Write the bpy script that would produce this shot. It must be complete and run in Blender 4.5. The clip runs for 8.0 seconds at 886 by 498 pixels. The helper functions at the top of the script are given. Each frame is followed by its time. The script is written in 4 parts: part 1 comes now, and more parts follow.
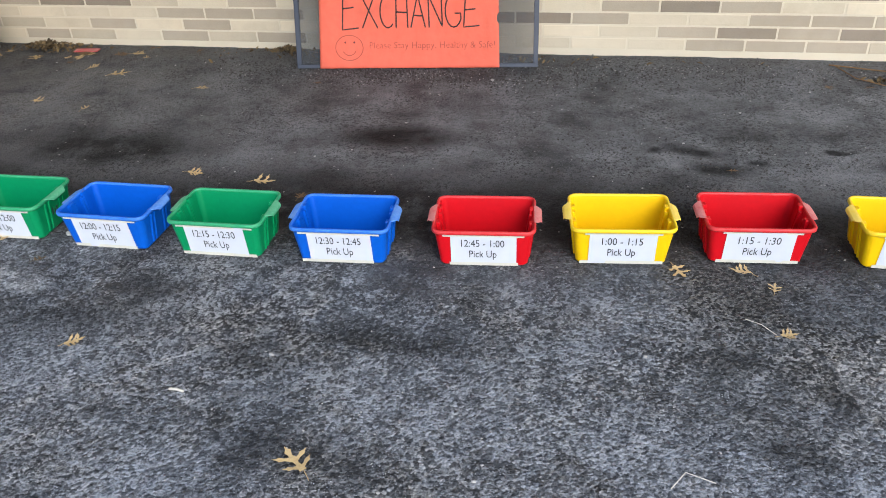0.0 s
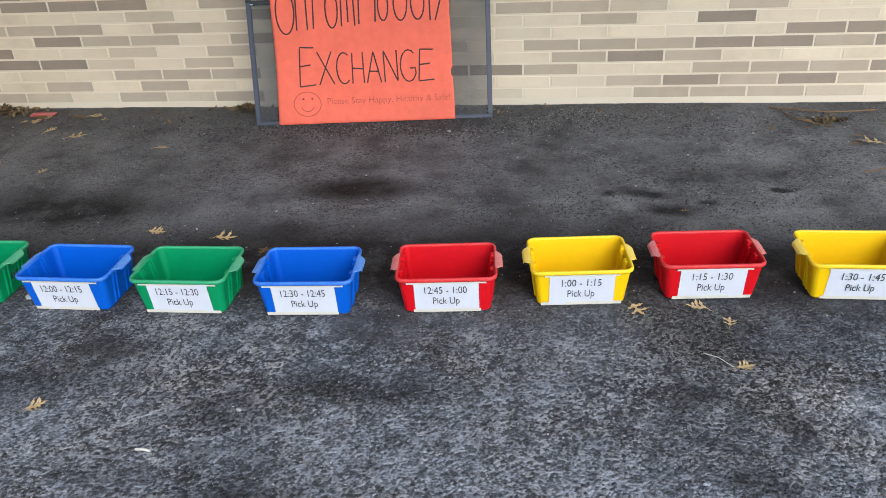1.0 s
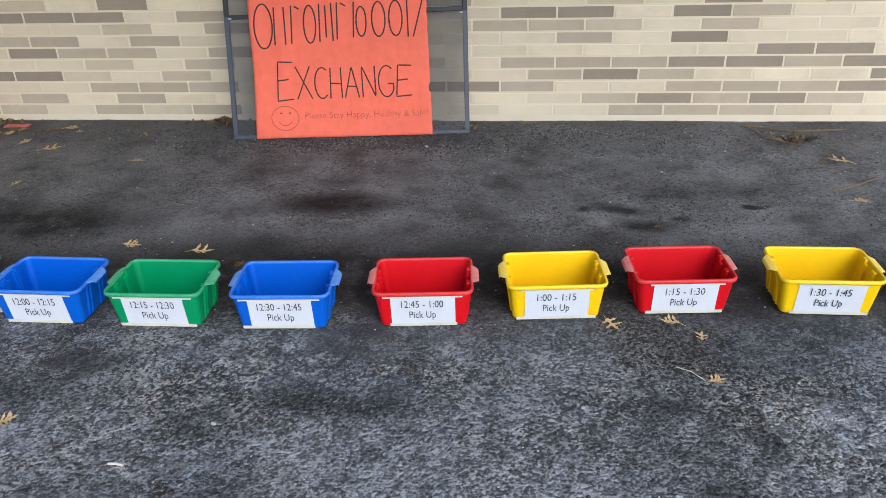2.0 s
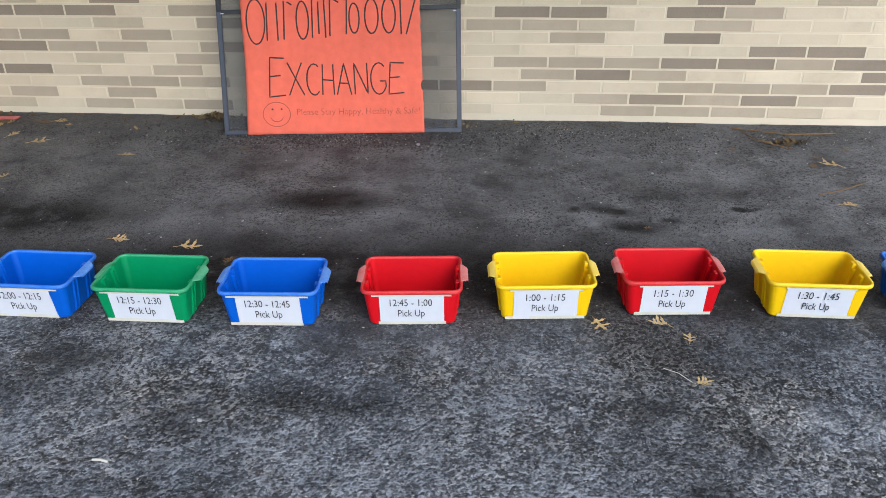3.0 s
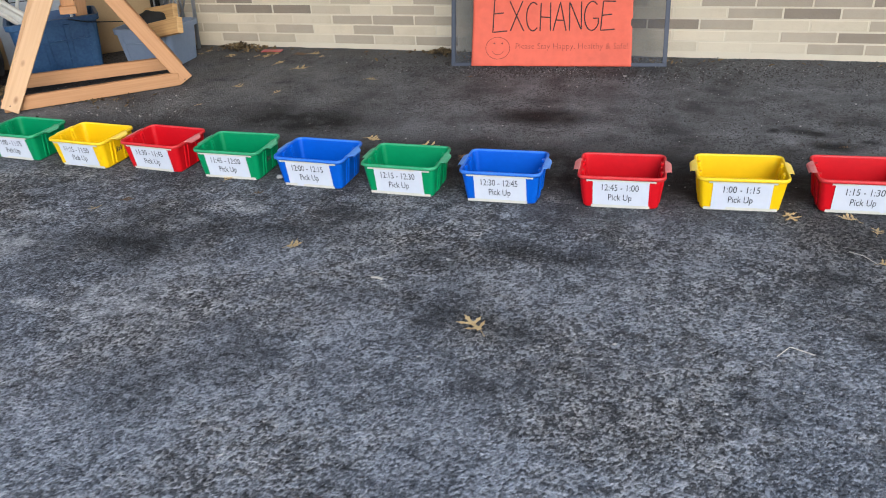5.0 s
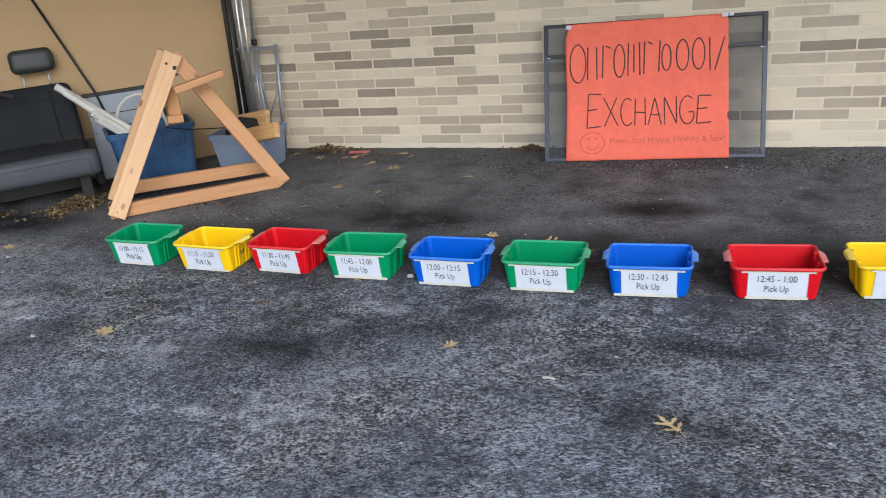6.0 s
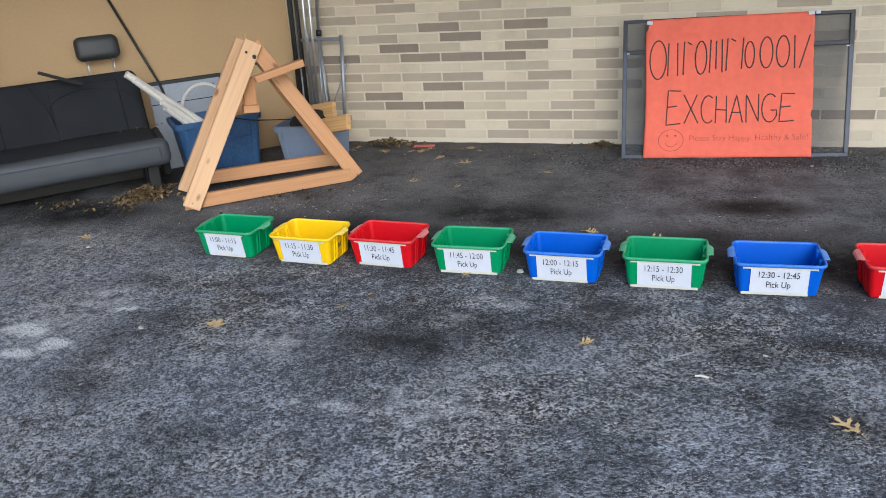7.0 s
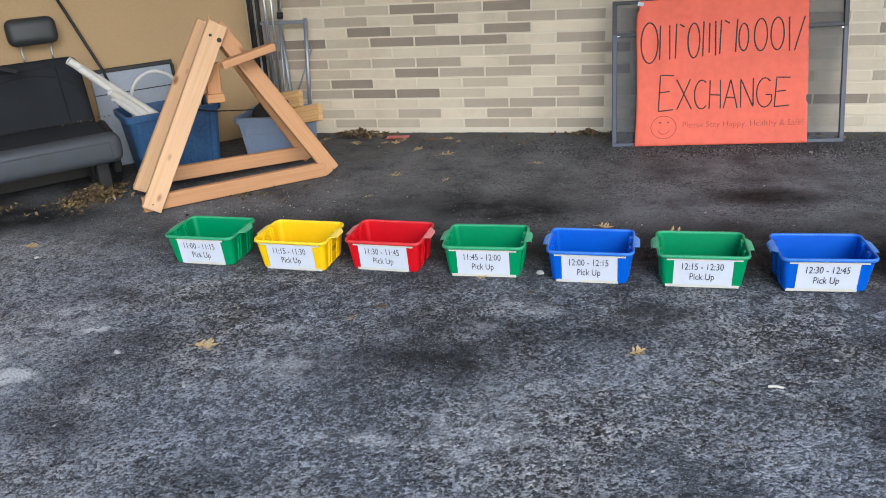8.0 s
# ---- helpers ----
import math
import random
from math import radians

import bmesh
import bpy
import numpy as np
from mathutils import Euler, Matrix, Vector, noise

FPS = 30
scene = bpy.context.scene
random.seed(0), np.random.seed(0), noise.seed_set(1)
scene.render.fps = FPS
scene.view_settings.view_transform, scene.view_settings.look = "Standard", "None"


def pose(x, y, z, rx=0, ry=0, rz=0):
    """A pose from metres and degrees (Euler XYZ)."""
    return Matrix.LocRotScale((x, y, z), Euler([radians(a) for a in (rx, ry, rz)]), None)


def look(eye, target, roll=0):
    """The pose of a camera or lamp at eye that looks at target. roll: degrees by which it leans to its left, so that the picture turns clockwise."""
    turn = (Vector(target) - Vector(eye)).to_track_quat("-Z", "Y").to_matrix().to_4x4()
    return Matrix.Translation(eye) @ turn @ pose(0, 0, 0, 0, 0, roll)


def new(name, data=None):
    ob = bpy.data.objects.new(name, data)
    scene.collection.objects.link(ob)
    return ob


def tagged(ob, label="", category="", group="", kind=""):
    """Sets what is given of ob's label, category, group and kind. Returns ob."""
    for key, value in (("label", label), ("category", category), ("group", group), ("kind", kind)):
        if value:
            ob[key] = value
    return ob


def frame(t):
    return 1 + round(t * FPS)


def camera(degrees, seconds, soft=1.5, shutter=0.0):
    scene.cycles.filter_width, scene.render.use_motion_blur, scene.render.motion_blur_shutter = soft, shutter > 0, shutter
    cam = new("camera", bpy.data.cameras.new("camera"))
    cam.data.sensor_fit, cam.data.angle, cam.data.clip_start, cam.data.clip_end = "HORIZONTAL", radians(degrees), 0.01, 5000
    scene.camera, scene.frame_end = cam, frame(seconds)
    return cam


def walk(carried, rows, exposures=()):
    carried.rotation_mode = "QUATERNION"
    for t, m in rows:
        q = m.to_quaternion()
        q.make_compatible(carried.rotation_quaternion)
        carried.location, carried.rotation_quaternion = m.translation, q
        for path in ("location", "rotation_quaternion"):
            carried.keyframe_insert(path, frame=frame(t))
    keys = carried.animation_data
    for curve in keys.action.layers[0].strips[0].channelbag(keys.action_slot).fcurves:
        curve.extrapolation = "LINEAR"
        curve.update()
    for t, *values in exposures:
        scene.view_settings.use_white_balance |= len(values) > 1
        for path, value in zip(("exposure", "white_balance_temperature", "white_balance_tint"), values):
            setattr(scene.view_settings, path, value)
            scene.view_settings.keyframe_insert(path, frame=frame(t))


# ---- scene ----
cam = camera(59.2, 8.0, 0.75, 0.2)
PATH = [
    (0, (-0.19, -4.297, 1.41), (-0.531, -2.637, 0.348), -2.5),
    (0.5, (-0.183, -4.305, 1.421), (-0.491, -2.603, 0.417), -3.4),
    (1, (-0.18, -4.338, 1.425), (-0.434, -2.599, 0.47), -3.1),
    (1.5, (-0.188, -4.357, 1.431), (-0.41, -2.599, 0.503), -2.3),
    (2, (-0.177, -4.354, 1.431), (-0.373, -2.591, 0.508), -1.9),
    (3.5, (-0.165, -4.348, 1.43), (-0.348, -2.587, 0.5), -0.3),
    (3.7, (-0.161, -4.373, 1.421), (-0.425, -2.62, 0.494), -0.5),
    (4, (-0.172, -4.429, 1.414), (-0.612, -2.704, 0.502), 0.1),
    (4.2, (-0.166, -4.519, 1.397), (-0.662, -2.805, 0.494), -0.2),
    (5.3, (-0.26, -5.078, 1.377), (-0.887, -3.452, 0.395), -4.4),
    (5.5, (-0.347, -5.102, 1.395), (-1.006, -3.473, 0.439), -3.1),
    (5.8, (-0.564, -5.112, 1.426), (-1.215, -3.391, 0.642), -4.6),
    (6, (-0.711, -5.1, 1.418), (-1.374, -3.368, 0.668), -5.7),
    (6.2, (-0.841, -5.123, 1.426), (-1.552, -3.405, 0.691), -4.0),
    (6.5, (-0.998, -5.159, 1.412), (-1.726, -3.44, 0.696), -2.4),
    (7, (-1.241, -5.224, 1.426), (-1.876, -3.485, 0.669), -4.6),
    (7.5, (-1.558, -5.088, 1.418), (-2.022, -3.288, 0.678), -4.9),
    (8, (-1.679, -5.009, 1.364), (-2.132, -3.229, 0.572), -3.9),
]
walk(cam, [(t, look(eye, target, roll)) for t, eye, target, roll in PATH],
     [(0, 1.22, 6450, 10), (1, 1.08, 6400, 10), (2, 1.04, 6350, 10), (5.3, 1.05, 6350, 10), (6, 0.98, 6250, 10), (6.5, 0.96, 6250, 10), (7.5, 1.08, 6200, 10), (8, 1.06, 6200, 10)])

# ---------------- world and light ----------------
world = bpy.data.worlds.new("sky")
scene.world = world
world.use_nodes = True
wn = world.node_tree.nodes
sky = wn.new("ShaderNodeTexSky")
sky.sky_type = "NISHITA"
sky.sun_disc = False
sky.sun_elevation = radians(34)
sky.sun_rotation = radians(145)
sky.dust_density = 1.0
world.node_tree.links.new(sky.outputs[0], wn["Background"].inputs[0])
wn["Background"].inputs[1].default_value = 0.15
sun = new("sun", bpy.data.lights.new("sun", "SUN"))
sun.data.energy = 1.25
sun.data.angle = radians(40)
sun.data.color = (0.98, 0.985, 1.0)
sun.matrix_world = look((4.2, -7.6, 5.6), (0, 0, 0))


# ---------------- materials ----------------
def mat(name, color=(0.5, 0.5, 0.5), rough=0.6, metal=0.0, vary=0.15, scale=8.0, fine=90.0, bump=0.2, dist=0.002,
        second=None, spec=0.5, island=False):
    """A material with a large and a fine variation of its colour, and fine relief."""
    m = bpy.data.materials.new(name)
    m.use_nodes = True
    t = m.node_tree
    n, l = t.nodes, t.links
    p = n["Principled BSDF"]
    p.inputs["Roughness"].default_value = rough
    p.inputs["Metallic"].default_value = metal
    p.inputs["Specular IOR Level"].default_value = spec
    co = n.new("ShaderNodeTexCoord")
    a = n.new("ShaderNodeTexNoise")
    a.inputs["Scale"].default_value, a.inputs["Detail"].default_value = scale, 4
    b = n.new("ShaderNodeTexNoise")
    b.inputs["Scale"].default_value, b.inputs["Detail"].default_value = fine, 3
    l.new(co.outputs["Object"], a.inputs["Vector"])
    l.new(co.outputs["Object"], b.inputs["Vector"])
    mixn = n.new("ShaderNodeMix")
    mixn.data_type = "RGBA"
    c2 = second or tuple(c * (1 - vary) for c in color)
    mixn.inputs["A"].default_value = (*color, 1)
    mixn.inputs["B"].default_value = (*c2, 1)
    add = n.new("ShaderNodeMath")
    add.operation = "MULTIPLY_ADD"
    add.inputs[1].default_value, add.inputs[2].default_value = 0.5, 0.0
    l.new(b.outputs["Fac"], add.inputs[0])
    sm = n.new("ShaderNodeMath")
    sm.operation = "MULTIPLY_ADD"
    sm.inputs[1].default_value = 0.6
    l.new(a.outputs["Fac"], sm.inputs[0])
    l.new(add.outputs[0], sm.inputs[2])
    ramp = n.new("ShaderNodeMapRange")
    ramp.inputs[1].default_value, ramp.inputs[2].default_value = 0.35, 0.75
    l.new(sm.outputs[0], ramp.inputs[0])
    l.new(ramp.outputs[0], mixn.inputs["Factor"])
    l.new(mixn.outputs["Result"], p.inputs["Base Color"])
    if bump:
        bp = n.new("ShaderNodeBump")
        bp.inputs["Strength"].default_value, bp.inputs["Distance"].default_value = bump, dist
        l.new(b.outputs["Fac"], bp.inputs["Height"])
        l.new(bp.outputs[0], p.inputs["Normal"])
    return m


def brick_mat(name, color, dark):
    m = mat(name, color, 0.85, scale=5, fine=160, bump=0.45, second=dark)
    t = m.node_tree
    n, l = t.nodes, t.links
    p = n["Principled BSDF"]
    src = p.inputs["Base Color"].links[0].from_socket
    oi = n.new("ShaderNodeObjectInfo")
    hs = n.new("ShaderNodeHueSaturation")
    mr = n.new("ShaderNodeMapRange")
    mr.inputs[3].default_value, mr.inputs[4].default_value = 0.91, 1.07
    l.new(oi.outputs["Random"], mr.inputs[0])
    l.new(mr.outputs[0], hs.inputs["Value"])
    l.new(src, hs.inputs["Color"])
    # grime and weather over the whole wall
    geo = n.new("ShaderNodeNewGeometry")
    gn = n.new("ShaderNodeTexNoise")
    gn.inputs["Scale"].default_value, gn.inputs["Detail"].default_value, gn.inputs["Roughness"].default_value = 2.2, 6, 0.65
    l.new(geo.outputs["Position"], gn.inputs["Vector"])
    gr = n.new("ShaderNodeMapRange")
    gr.inputs[1].default_value, gr.inputs[2].default_value, gr.inputs[3].default_value, gr.inputs[4].default_value = 0.50, 0.72, 0.0, 0.4
    l.new(gn.outputs["Fac"], gr.inputs[0])
    gm = n.new("ShaderNodeMix")
    gm.data_type = "RGBA"
    gm.inputs["B"].default_value = (0.32, 0.26, 0.18, 1)
    l.new(gr.outputs[0], gm.inputs["Factor"])
    l.new(hs.outputs[0], gm.inputs["A"])
    l.new(gm.outputs["Result"], p.inputs["Base Color"])
    return m


def wood_mat(name, light, dark):
    """Sawn softwood with grain along x of its object and a few knots."""
    m = bpy.data.materials.new(name)
    m.use_nodes = True
    t = m.node_tree
    n, l = t.nodes, t.links
    p = n["Principled BSDF"]
    p.inputs["Roughness"].default_value = 0.62
    uv = n.new("ShaderNodeUVMap")
    mp = n.new("ShaderNodeMapping")
    mp.inputs["Scale"].default_value = (0.9, 38, 1)
    l.new(uv.outputs[0], mp.inputs[0])
    g = n.new("ShaderNodeTexNoise")
    g.inputs["Scale"].default_value, g.inputs["Detail"].default_value, g.inputs["Distortion"].default_value = 2.0, 5, 0.6
    l.new(mp.outputs[0], g.inputs["Vector"])
    k = n.new("ShaderNodeTexVoronoi")
    mk = n.new("ShaderNodeMapping")
    mk.inputs["Scale"].default_value = (4.2, 8.5, 1)
    l.new(uv.outputs[0], mk.inputs[0])
    l.new(mk.outputs[0], k.inputs["Vector"])
    k.inputs["Scale"].default_value = 1.0
    kr = n.new("ShaderNodeMapRange")
    kr.inputs[1].default_value, kr.inputs[2].default_value, kr.inputs[3].default_value, kr.inputs[4].default_value = 0.05, 0.14, 1.0, 0.0
    l.new(k.outputs["Distance"], kr.inputs[0])
    mx = n.new("ShaderNodeMix")
    mx.data_type = "RGBA"
    mx.inputs["A"].default_value, mx.inputs["B"].default_value = (*light, 1), (*dark, 1)
    gr = n.new("ShaderNodeMapRange")
    gr.inputs[1].default_value, gr.inputs[2].default_value = 0.38, 0.68
    l.new(g.outputs["Fac"], gr.inputs[0])
    l.new(gr.outputs[0], mx.inputs["Factor"])
    m2 = n.new("ShaderNodeMix")
    m2.data_type = "RGBA"
    m2.inputs["B"].default_value = (0.22, 0.095, 0.035, 1)
    l.new(kr.outputs[0], m2.inputs["Factor"])
    l.new(mx.outputs["Result"], m2.inputs["A"])
    l.new(m2.outputs["Result"], p.inputs["Base Color"])
    bp = n.new("ShaderNodeBump")
    bp.inputs["Strength"].default_value, bp.inputs["Distance"].default_value = 0.25, 0.002
    l.new(g.outputs["Fac"], bp.inputs["Height"])
    l.new(bp.outputs[0], p.inputs["Normal"])
    return m


def asphalt_mat():
    m = bpy.data.materials.new("asphalt")
    m.use_nodes = True
    t = m.node_tree
    n, l = t.nodes, t.links
    p = n["Principled BSDF"]
    geo = n.new("ShaderNodeNewGeometry")

    def noise_at(scale, detail=4, rough=0.55):
        q = n.new("ShaderNodeTexNoise")
        q.inputs["Scale"].default_value, q.inputs["Detail"].default_value, q.inputs["Roughness"].default_value = scale, detail, rough
        l.new(geo.outputs["Position"], q.inputs["Vector"])
        return q.outputs["Fac"]

    def rng(src, a, b, c=0.0, d=1.0):
        q = n.new("ShaderNodeMapRange")
        for i, v in enumerate((a, b, c, d)):
            q.inputs[i + 1].default_value = v
        l.new(src, q.inputs[0])
        return q.outputs[0]

    def op(kind, a, b):
        q = n.new("ShaderNodeMath")
        q.operation = kind
        for i, v in enumerate((a, b)):
            if isinstance(v, (int, float)):
                q.inputs[i].default_value = v
            else:
                l.new(v, q.inputs[i])
        return q.outputs[0]

    def mix(f, a, b):
        q = n.new("ShaderNodeMix")
        q.data_type = "RGBA"
        for key, v in (("Factor", f), ("A", a), ("B", b)):
            if isinstance(v, (int, float)):
                q.inputs[key].default_value = v
            elif isinstance(v, tuple):
                q.inputs[key].default_value = (*v, 1)
            else:
                l.new(v, q.inputs[key])
        return q.outputs["Result"]

    warp = n.new("ShaderNodeTexNoise")
    warp.inputs["Scale"].default_value, warp.inputs["Detail"].default_value = 5.0, 4
    l.new(geo.outputs["Position"], warp.inputs["Vector"])
    off = n.new("ShaderNodeVectorMath")
    off.operation = "MULTIPLY_ADD"
    off.inputs[1].default_value = (0.17, 0.17, 0)
    l.new(warp.outputs["Color"], off.inputs[0])
    l.new(geo.outputs["Position"], off.inputs[2])

    def blot(x, y, rx, ry, soft=0.6):
        """A stain: 1 in its middle, 0 outside, with a ragged edge."""
        s = n.new("ShaderNodeVectorMath")
        s.operation = "SUBTRACT"
        s.inputs[1].default_value = (x + 0.085, y + 0.085, 0)
        l.new(off.outputs[0], s.inputs[0])
        d = n.new("ShaderNodeVectorMath")
        d.operation = "MULTIPLY"
        d.inputs[1].default_value = (1 / rx, 1 / ry, 0)
        l.new(s.outputs[0], d.inputs[0])
        q = n.new("ShaderNodeVectorMath")
        q.operation = "LENGTH"
        l.new(d.outputs[0], q.inputs[0])
        return rng(q.outputs["Value"], 1.0 + soft * 0.5, 1.0 - soft, 0.0, 1.0)

    def union(items):
        r = items[0]
        for i in items[1:]:
            r = op("MAXIMUM", r, i)
        return r

    stones = n.new("ShaderNodeTexVoronoi")
    stones.inputs["Scale"].default_value = 105
    l.new(geo.outputs["Position"], stones.inputs["Vector"])
    sep = n.new("ShaderNodeSeparateColor")
    l.new(stones.outputs["Color"], sep.inputs[0])
    fines = n.new("ShaderNodeTexVoronoi")
    fines.inputs["Scale"].default_value = 210
    l.new(geo.outputs["Position"], fines.inputs["Vector"])
    sepf = n.new("ShaderNodeSeparateColor")
    l.new(fines.outputs["Color"], sepf.inputs[0])
    large, mid, small, grain = noise_at(0.9), noise_at(4.5, 5, 0.65), noise_at(38, 3), noise_at(240, 2)
    # towards the drive the surface is worn open and the stones show
    pos = n.new("ShaderNodeSeparateXYZ")
    l.new(geo.outputs["Position"], pos.inputs[0])
    # the paler near colour also carries the light growing towards the drive
    wear = rng(op("ADD", pos.outputs["Y"], op("MULTIPLY", mid, 0.5)), -1.45, -2.15, 0.0, 1.0)
    patchy = rng(op("ADD", op("MULTIPLY", large, 0.5), op("MULTIPLY", mid, 0.5)), 0.36, 0.62)
    worn = op("MULTIPLY", wear, op("ADD", 0.8, op("MULTIPLY", patchy, 0.2)))
    lump = noise_at(150, 2, 0.6)
    rugged, clumps = noise_at(54, 4, 0.72), noise_at(15, 5, 0.72)
    relief = op("ADD", op("ADD", op("MULTIPLY", lump, 0.30), op("MULTIPLY", rugged, 0.32)), op("ADD", op("MULTIPLY", clumps, 0.24), op("MULTIPLY", mid, 0.14)))
    lumpy = op("MULTIPLY", rng(relief, 0.43, 0.555), rng(sep.outputs["Green"], 0.28, 0.48, 0.14, 1.0))
    # brown gritty patches between smoother blue-grey ones
    gritty = union([blot(*b) for b in ((-0.2, -2.84, .3, .14, .9), (0.22, -2.57, .22, .14, .9), (-0.11, -2.7, .26, .1, .9), (-0.91, -2.67, .3, .12, .9), (0.07, -3.02, .12, .08, .9), (0.33, -2.8, .3, .09, .9))])
    gritty = op("MAXIMUM", op("MULTIPLY", gritty, rng(noise_at(12, 4, 0.7), 0.38, 0.56)), rng(op("ADD", op("MULTIPLY", noise_at(1.7, 5, 0.6), 0.75), op("MULTIPLY", noise_at(14, 4, 0.7), 0.25)), 0.47, 0.57, 0.0, 0.9))
    chips = op("ADD", op("MULTIPLY", op("POWER", sep.outputs["Red"], 1.5), 0.55), op("MULTIPLY", rng(clumps, 0.42, 0.62), 0.45))
    blue_stone = mix(chips, (0.20, 0.219, 0.247), (0.72, 0.765, 0.83))
    brown_stone = mix(chips, (0.25, 0.235, 0.215), (0.84, 0.81, 0.76))
    lumpy = op("ADD", op("MULTIPLY", lumpy, op("ADD", 0.8, op("MULTIPLY", gritty, 0.2))), op("MULTIPLY", op("SUBTRACT", 1.0, gritty), 0.08))
    # dark bitumen between the stones, which also holds the shade of the pits
    near = mix(lumpy, mix(gritty, (0.022, 0.0245, 0.029), (0.010, 0.0097, 0.0094)), mix(gritty, blue_stone, brown_stone))
    near = mix(rng(noise_at(6.5, 3, 0.6), 0.54, 0.66, 0.0, 0.4), near, (0.115, 0.126, 0.142))
    dust = op("MULTIPLY", rng(noise_at(2.3, 5, 0.68), 0.50, 0.62), rng(lumpy, 0.1, 0.8, 0.15, 1.0))
    near = mix(op("MULTIPLY", dust, 0.6), near, (0.42, 0.445, 0.48))
    near = mix(rng(noise_at(1.9, 5, 0.65), 0.50, 0.36, 0.0, 0.75), near, (0.022, 0.023, 0.025))
    sand = mix(rng(op("ADD", op("MULTIPLY", mid, 0.6), op("MULTIPLY", noise_at(1.6, 3), 0.4)), 0.38, 0.60), (0.072, 0.0725, 0.074), (0.232, 0.235, 0.242))
    speckle = op("MULTIPLY", rng(noise_at(2.4, 4, 0.6), 0.44, 0.58, 0.55, 1.0), rng(op("ADD", op("MULTIPLY", rugged, 0.5), op("MULTIPLY", lump, 0.5)), 0.50, 0.57))
    far = mix(op("MULTIPLY", speckle, 0.85), sand, (0.018, 0.0175, 0.017))
    far = mix(op("MULTIPLY", rng(noise_at(13, 5, 0.75), 0.56, 0.66), 0.5), far, (0.045, 0.043, 0.041))
    soil = op("MULTIPLY", blot(-3.3, -0.7, 1.6, .8, .9), rng(mid, 0.35, 0.6))
    far = mix(op("MULTIPLY", soil, 0.45), far, (0.11, 0.092, 0.072))
    c = mix(worn, far, near)
    mud = op("MULTIPLY", rng(noise_at(2.7, 4, 0.65), 0.55, 0.68), rng(small, 0.4, 0.6))
    c = mix(op("MULTIPLY", mud, op("ADD", 0.1, op("MULTIPLY", worn, 0.4))), c, (0.075, 0.064, 0.054))
    # bright stone bits, with their glints put into the colour
    bits = op("MULTIPLY", op("GREATER_THAN", sepf.outputs["Blue"], 0.93), op("SUBTRACT", 1.0, rng(fines.outputs["Distance"], 0.3, 0.5)))
    c = mix(op("MULTIPLY", bits, op("ADD", 0.25, op("MULTIPLY", worn, 0.5))), c, (0.50, 0.51, 0.53))
    # broad paler areas, then small pale scuffs
    ragged = rng(noise_at(10, 6, 0.75), 0.44, 0.56)
    broad = op("MULTIPLY", union([blot(*b) for b in ((-1.45, -2.9, .3, .3, .8), (-0.45, -2.85, .35, .2, .9), (-3.2, -3.7, 1.1, .7, .9), (-4.3, -2.45, .9, .5, .8), (-3.85, -2.95, .5, .35, .8), (-1.2, -3.7, 1.0, .5, .9), (0.2, -3.1, .7, .4, .9), (-1.36, -3.1, .22, .28, .9), (-0.72, -2.88, .25, .12, .9), (0.0, -2.4, .25, .08, .9), (-1.9, -2.98, .3, .12, .9), (-1.75, -3.9, .6, .35, .8), (-2.2, -3.7, .5, .25, .8), (-2.06, -3.22, .3, .15, .8), (-1.32, -3.1, .22, .3, .8), (-2.95, -3.15, .3, .15, .9))]), op("MULTIPLY", rng(noise_at(24, 4, 0.7), 0.38, 0.56), rng(lumpy, 0.1, 0.7, 0.3, 1.0)))
    c = mix(op("MULTIPLY", broad, 0.8), c, (0.42, 0.44, 0.47))
    scuffs = union([blot(*b) for b in ((-3.71, -3.11, .13, .09), (-3.9, -3.0, .2, .12), (-3.85, -2.85, .22, .10), (-3.78, -2.70, .2, .09), (-2.1, -2.62, .16, .05), (-2.85, -2.72, .12, .05), (-2.79, -2.96, .16, .09), (-2.03, -3.2, .2, .14), (0.72, -2.6, .2, .1),
                                       (-2.39, -3.3, .17, .05), (-2.05, -2.45, .14, .06))])
    c = mix(op("MULTIPLY", op("MULTIPLY", scuffs, op("MULTIPLY", ragged, op("ADD", 0.4, op("MULTIPLY", lumpy, 0.6)))), 0.92), c, (0.62, 0.63, 0.64))
    chalk = union([blot(*b) for b in ((-3.70, -3.12, .09, .05, .4), (-3.80, -3.22, .10, .05, .4), (-3.92, -3.05, .12, .05, .4), (-3.62, -2.80, .06, .03, .4))])
    c = mix(op("MULTIPLY", chalk, rng(noise_at(30, 4, 0.7), 0.36, 0.46)), c, (0.66, 0.67, 0.66))
    # oil and damp, with darker ground behind the bins, under tote and bench
    dark_blots = union([blot(*b) for b in ((-2.3, -1.44, .60, .24), (-1.0, -1.2, .36, .13), (0.33, -1.38, .13, .07), (0.24, -1.21, .1, .05), (0.10, -1.24, .05, .03), (0.5, -1.30, .06, .03),
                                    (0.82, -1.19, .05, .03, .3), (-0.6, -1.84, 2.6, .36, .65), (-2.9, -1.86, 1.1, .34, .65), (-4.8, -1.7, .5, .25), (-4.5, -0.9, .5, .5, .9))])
    c = mix(op("MULTIPLY", op("MULTIPLY", dark_blots, rng(noise_at(9, 5, 0.7), 0.34, 0.54, 0.55, 1.0)), 0.93), c, (0.008, 0.0078, 0.0078))
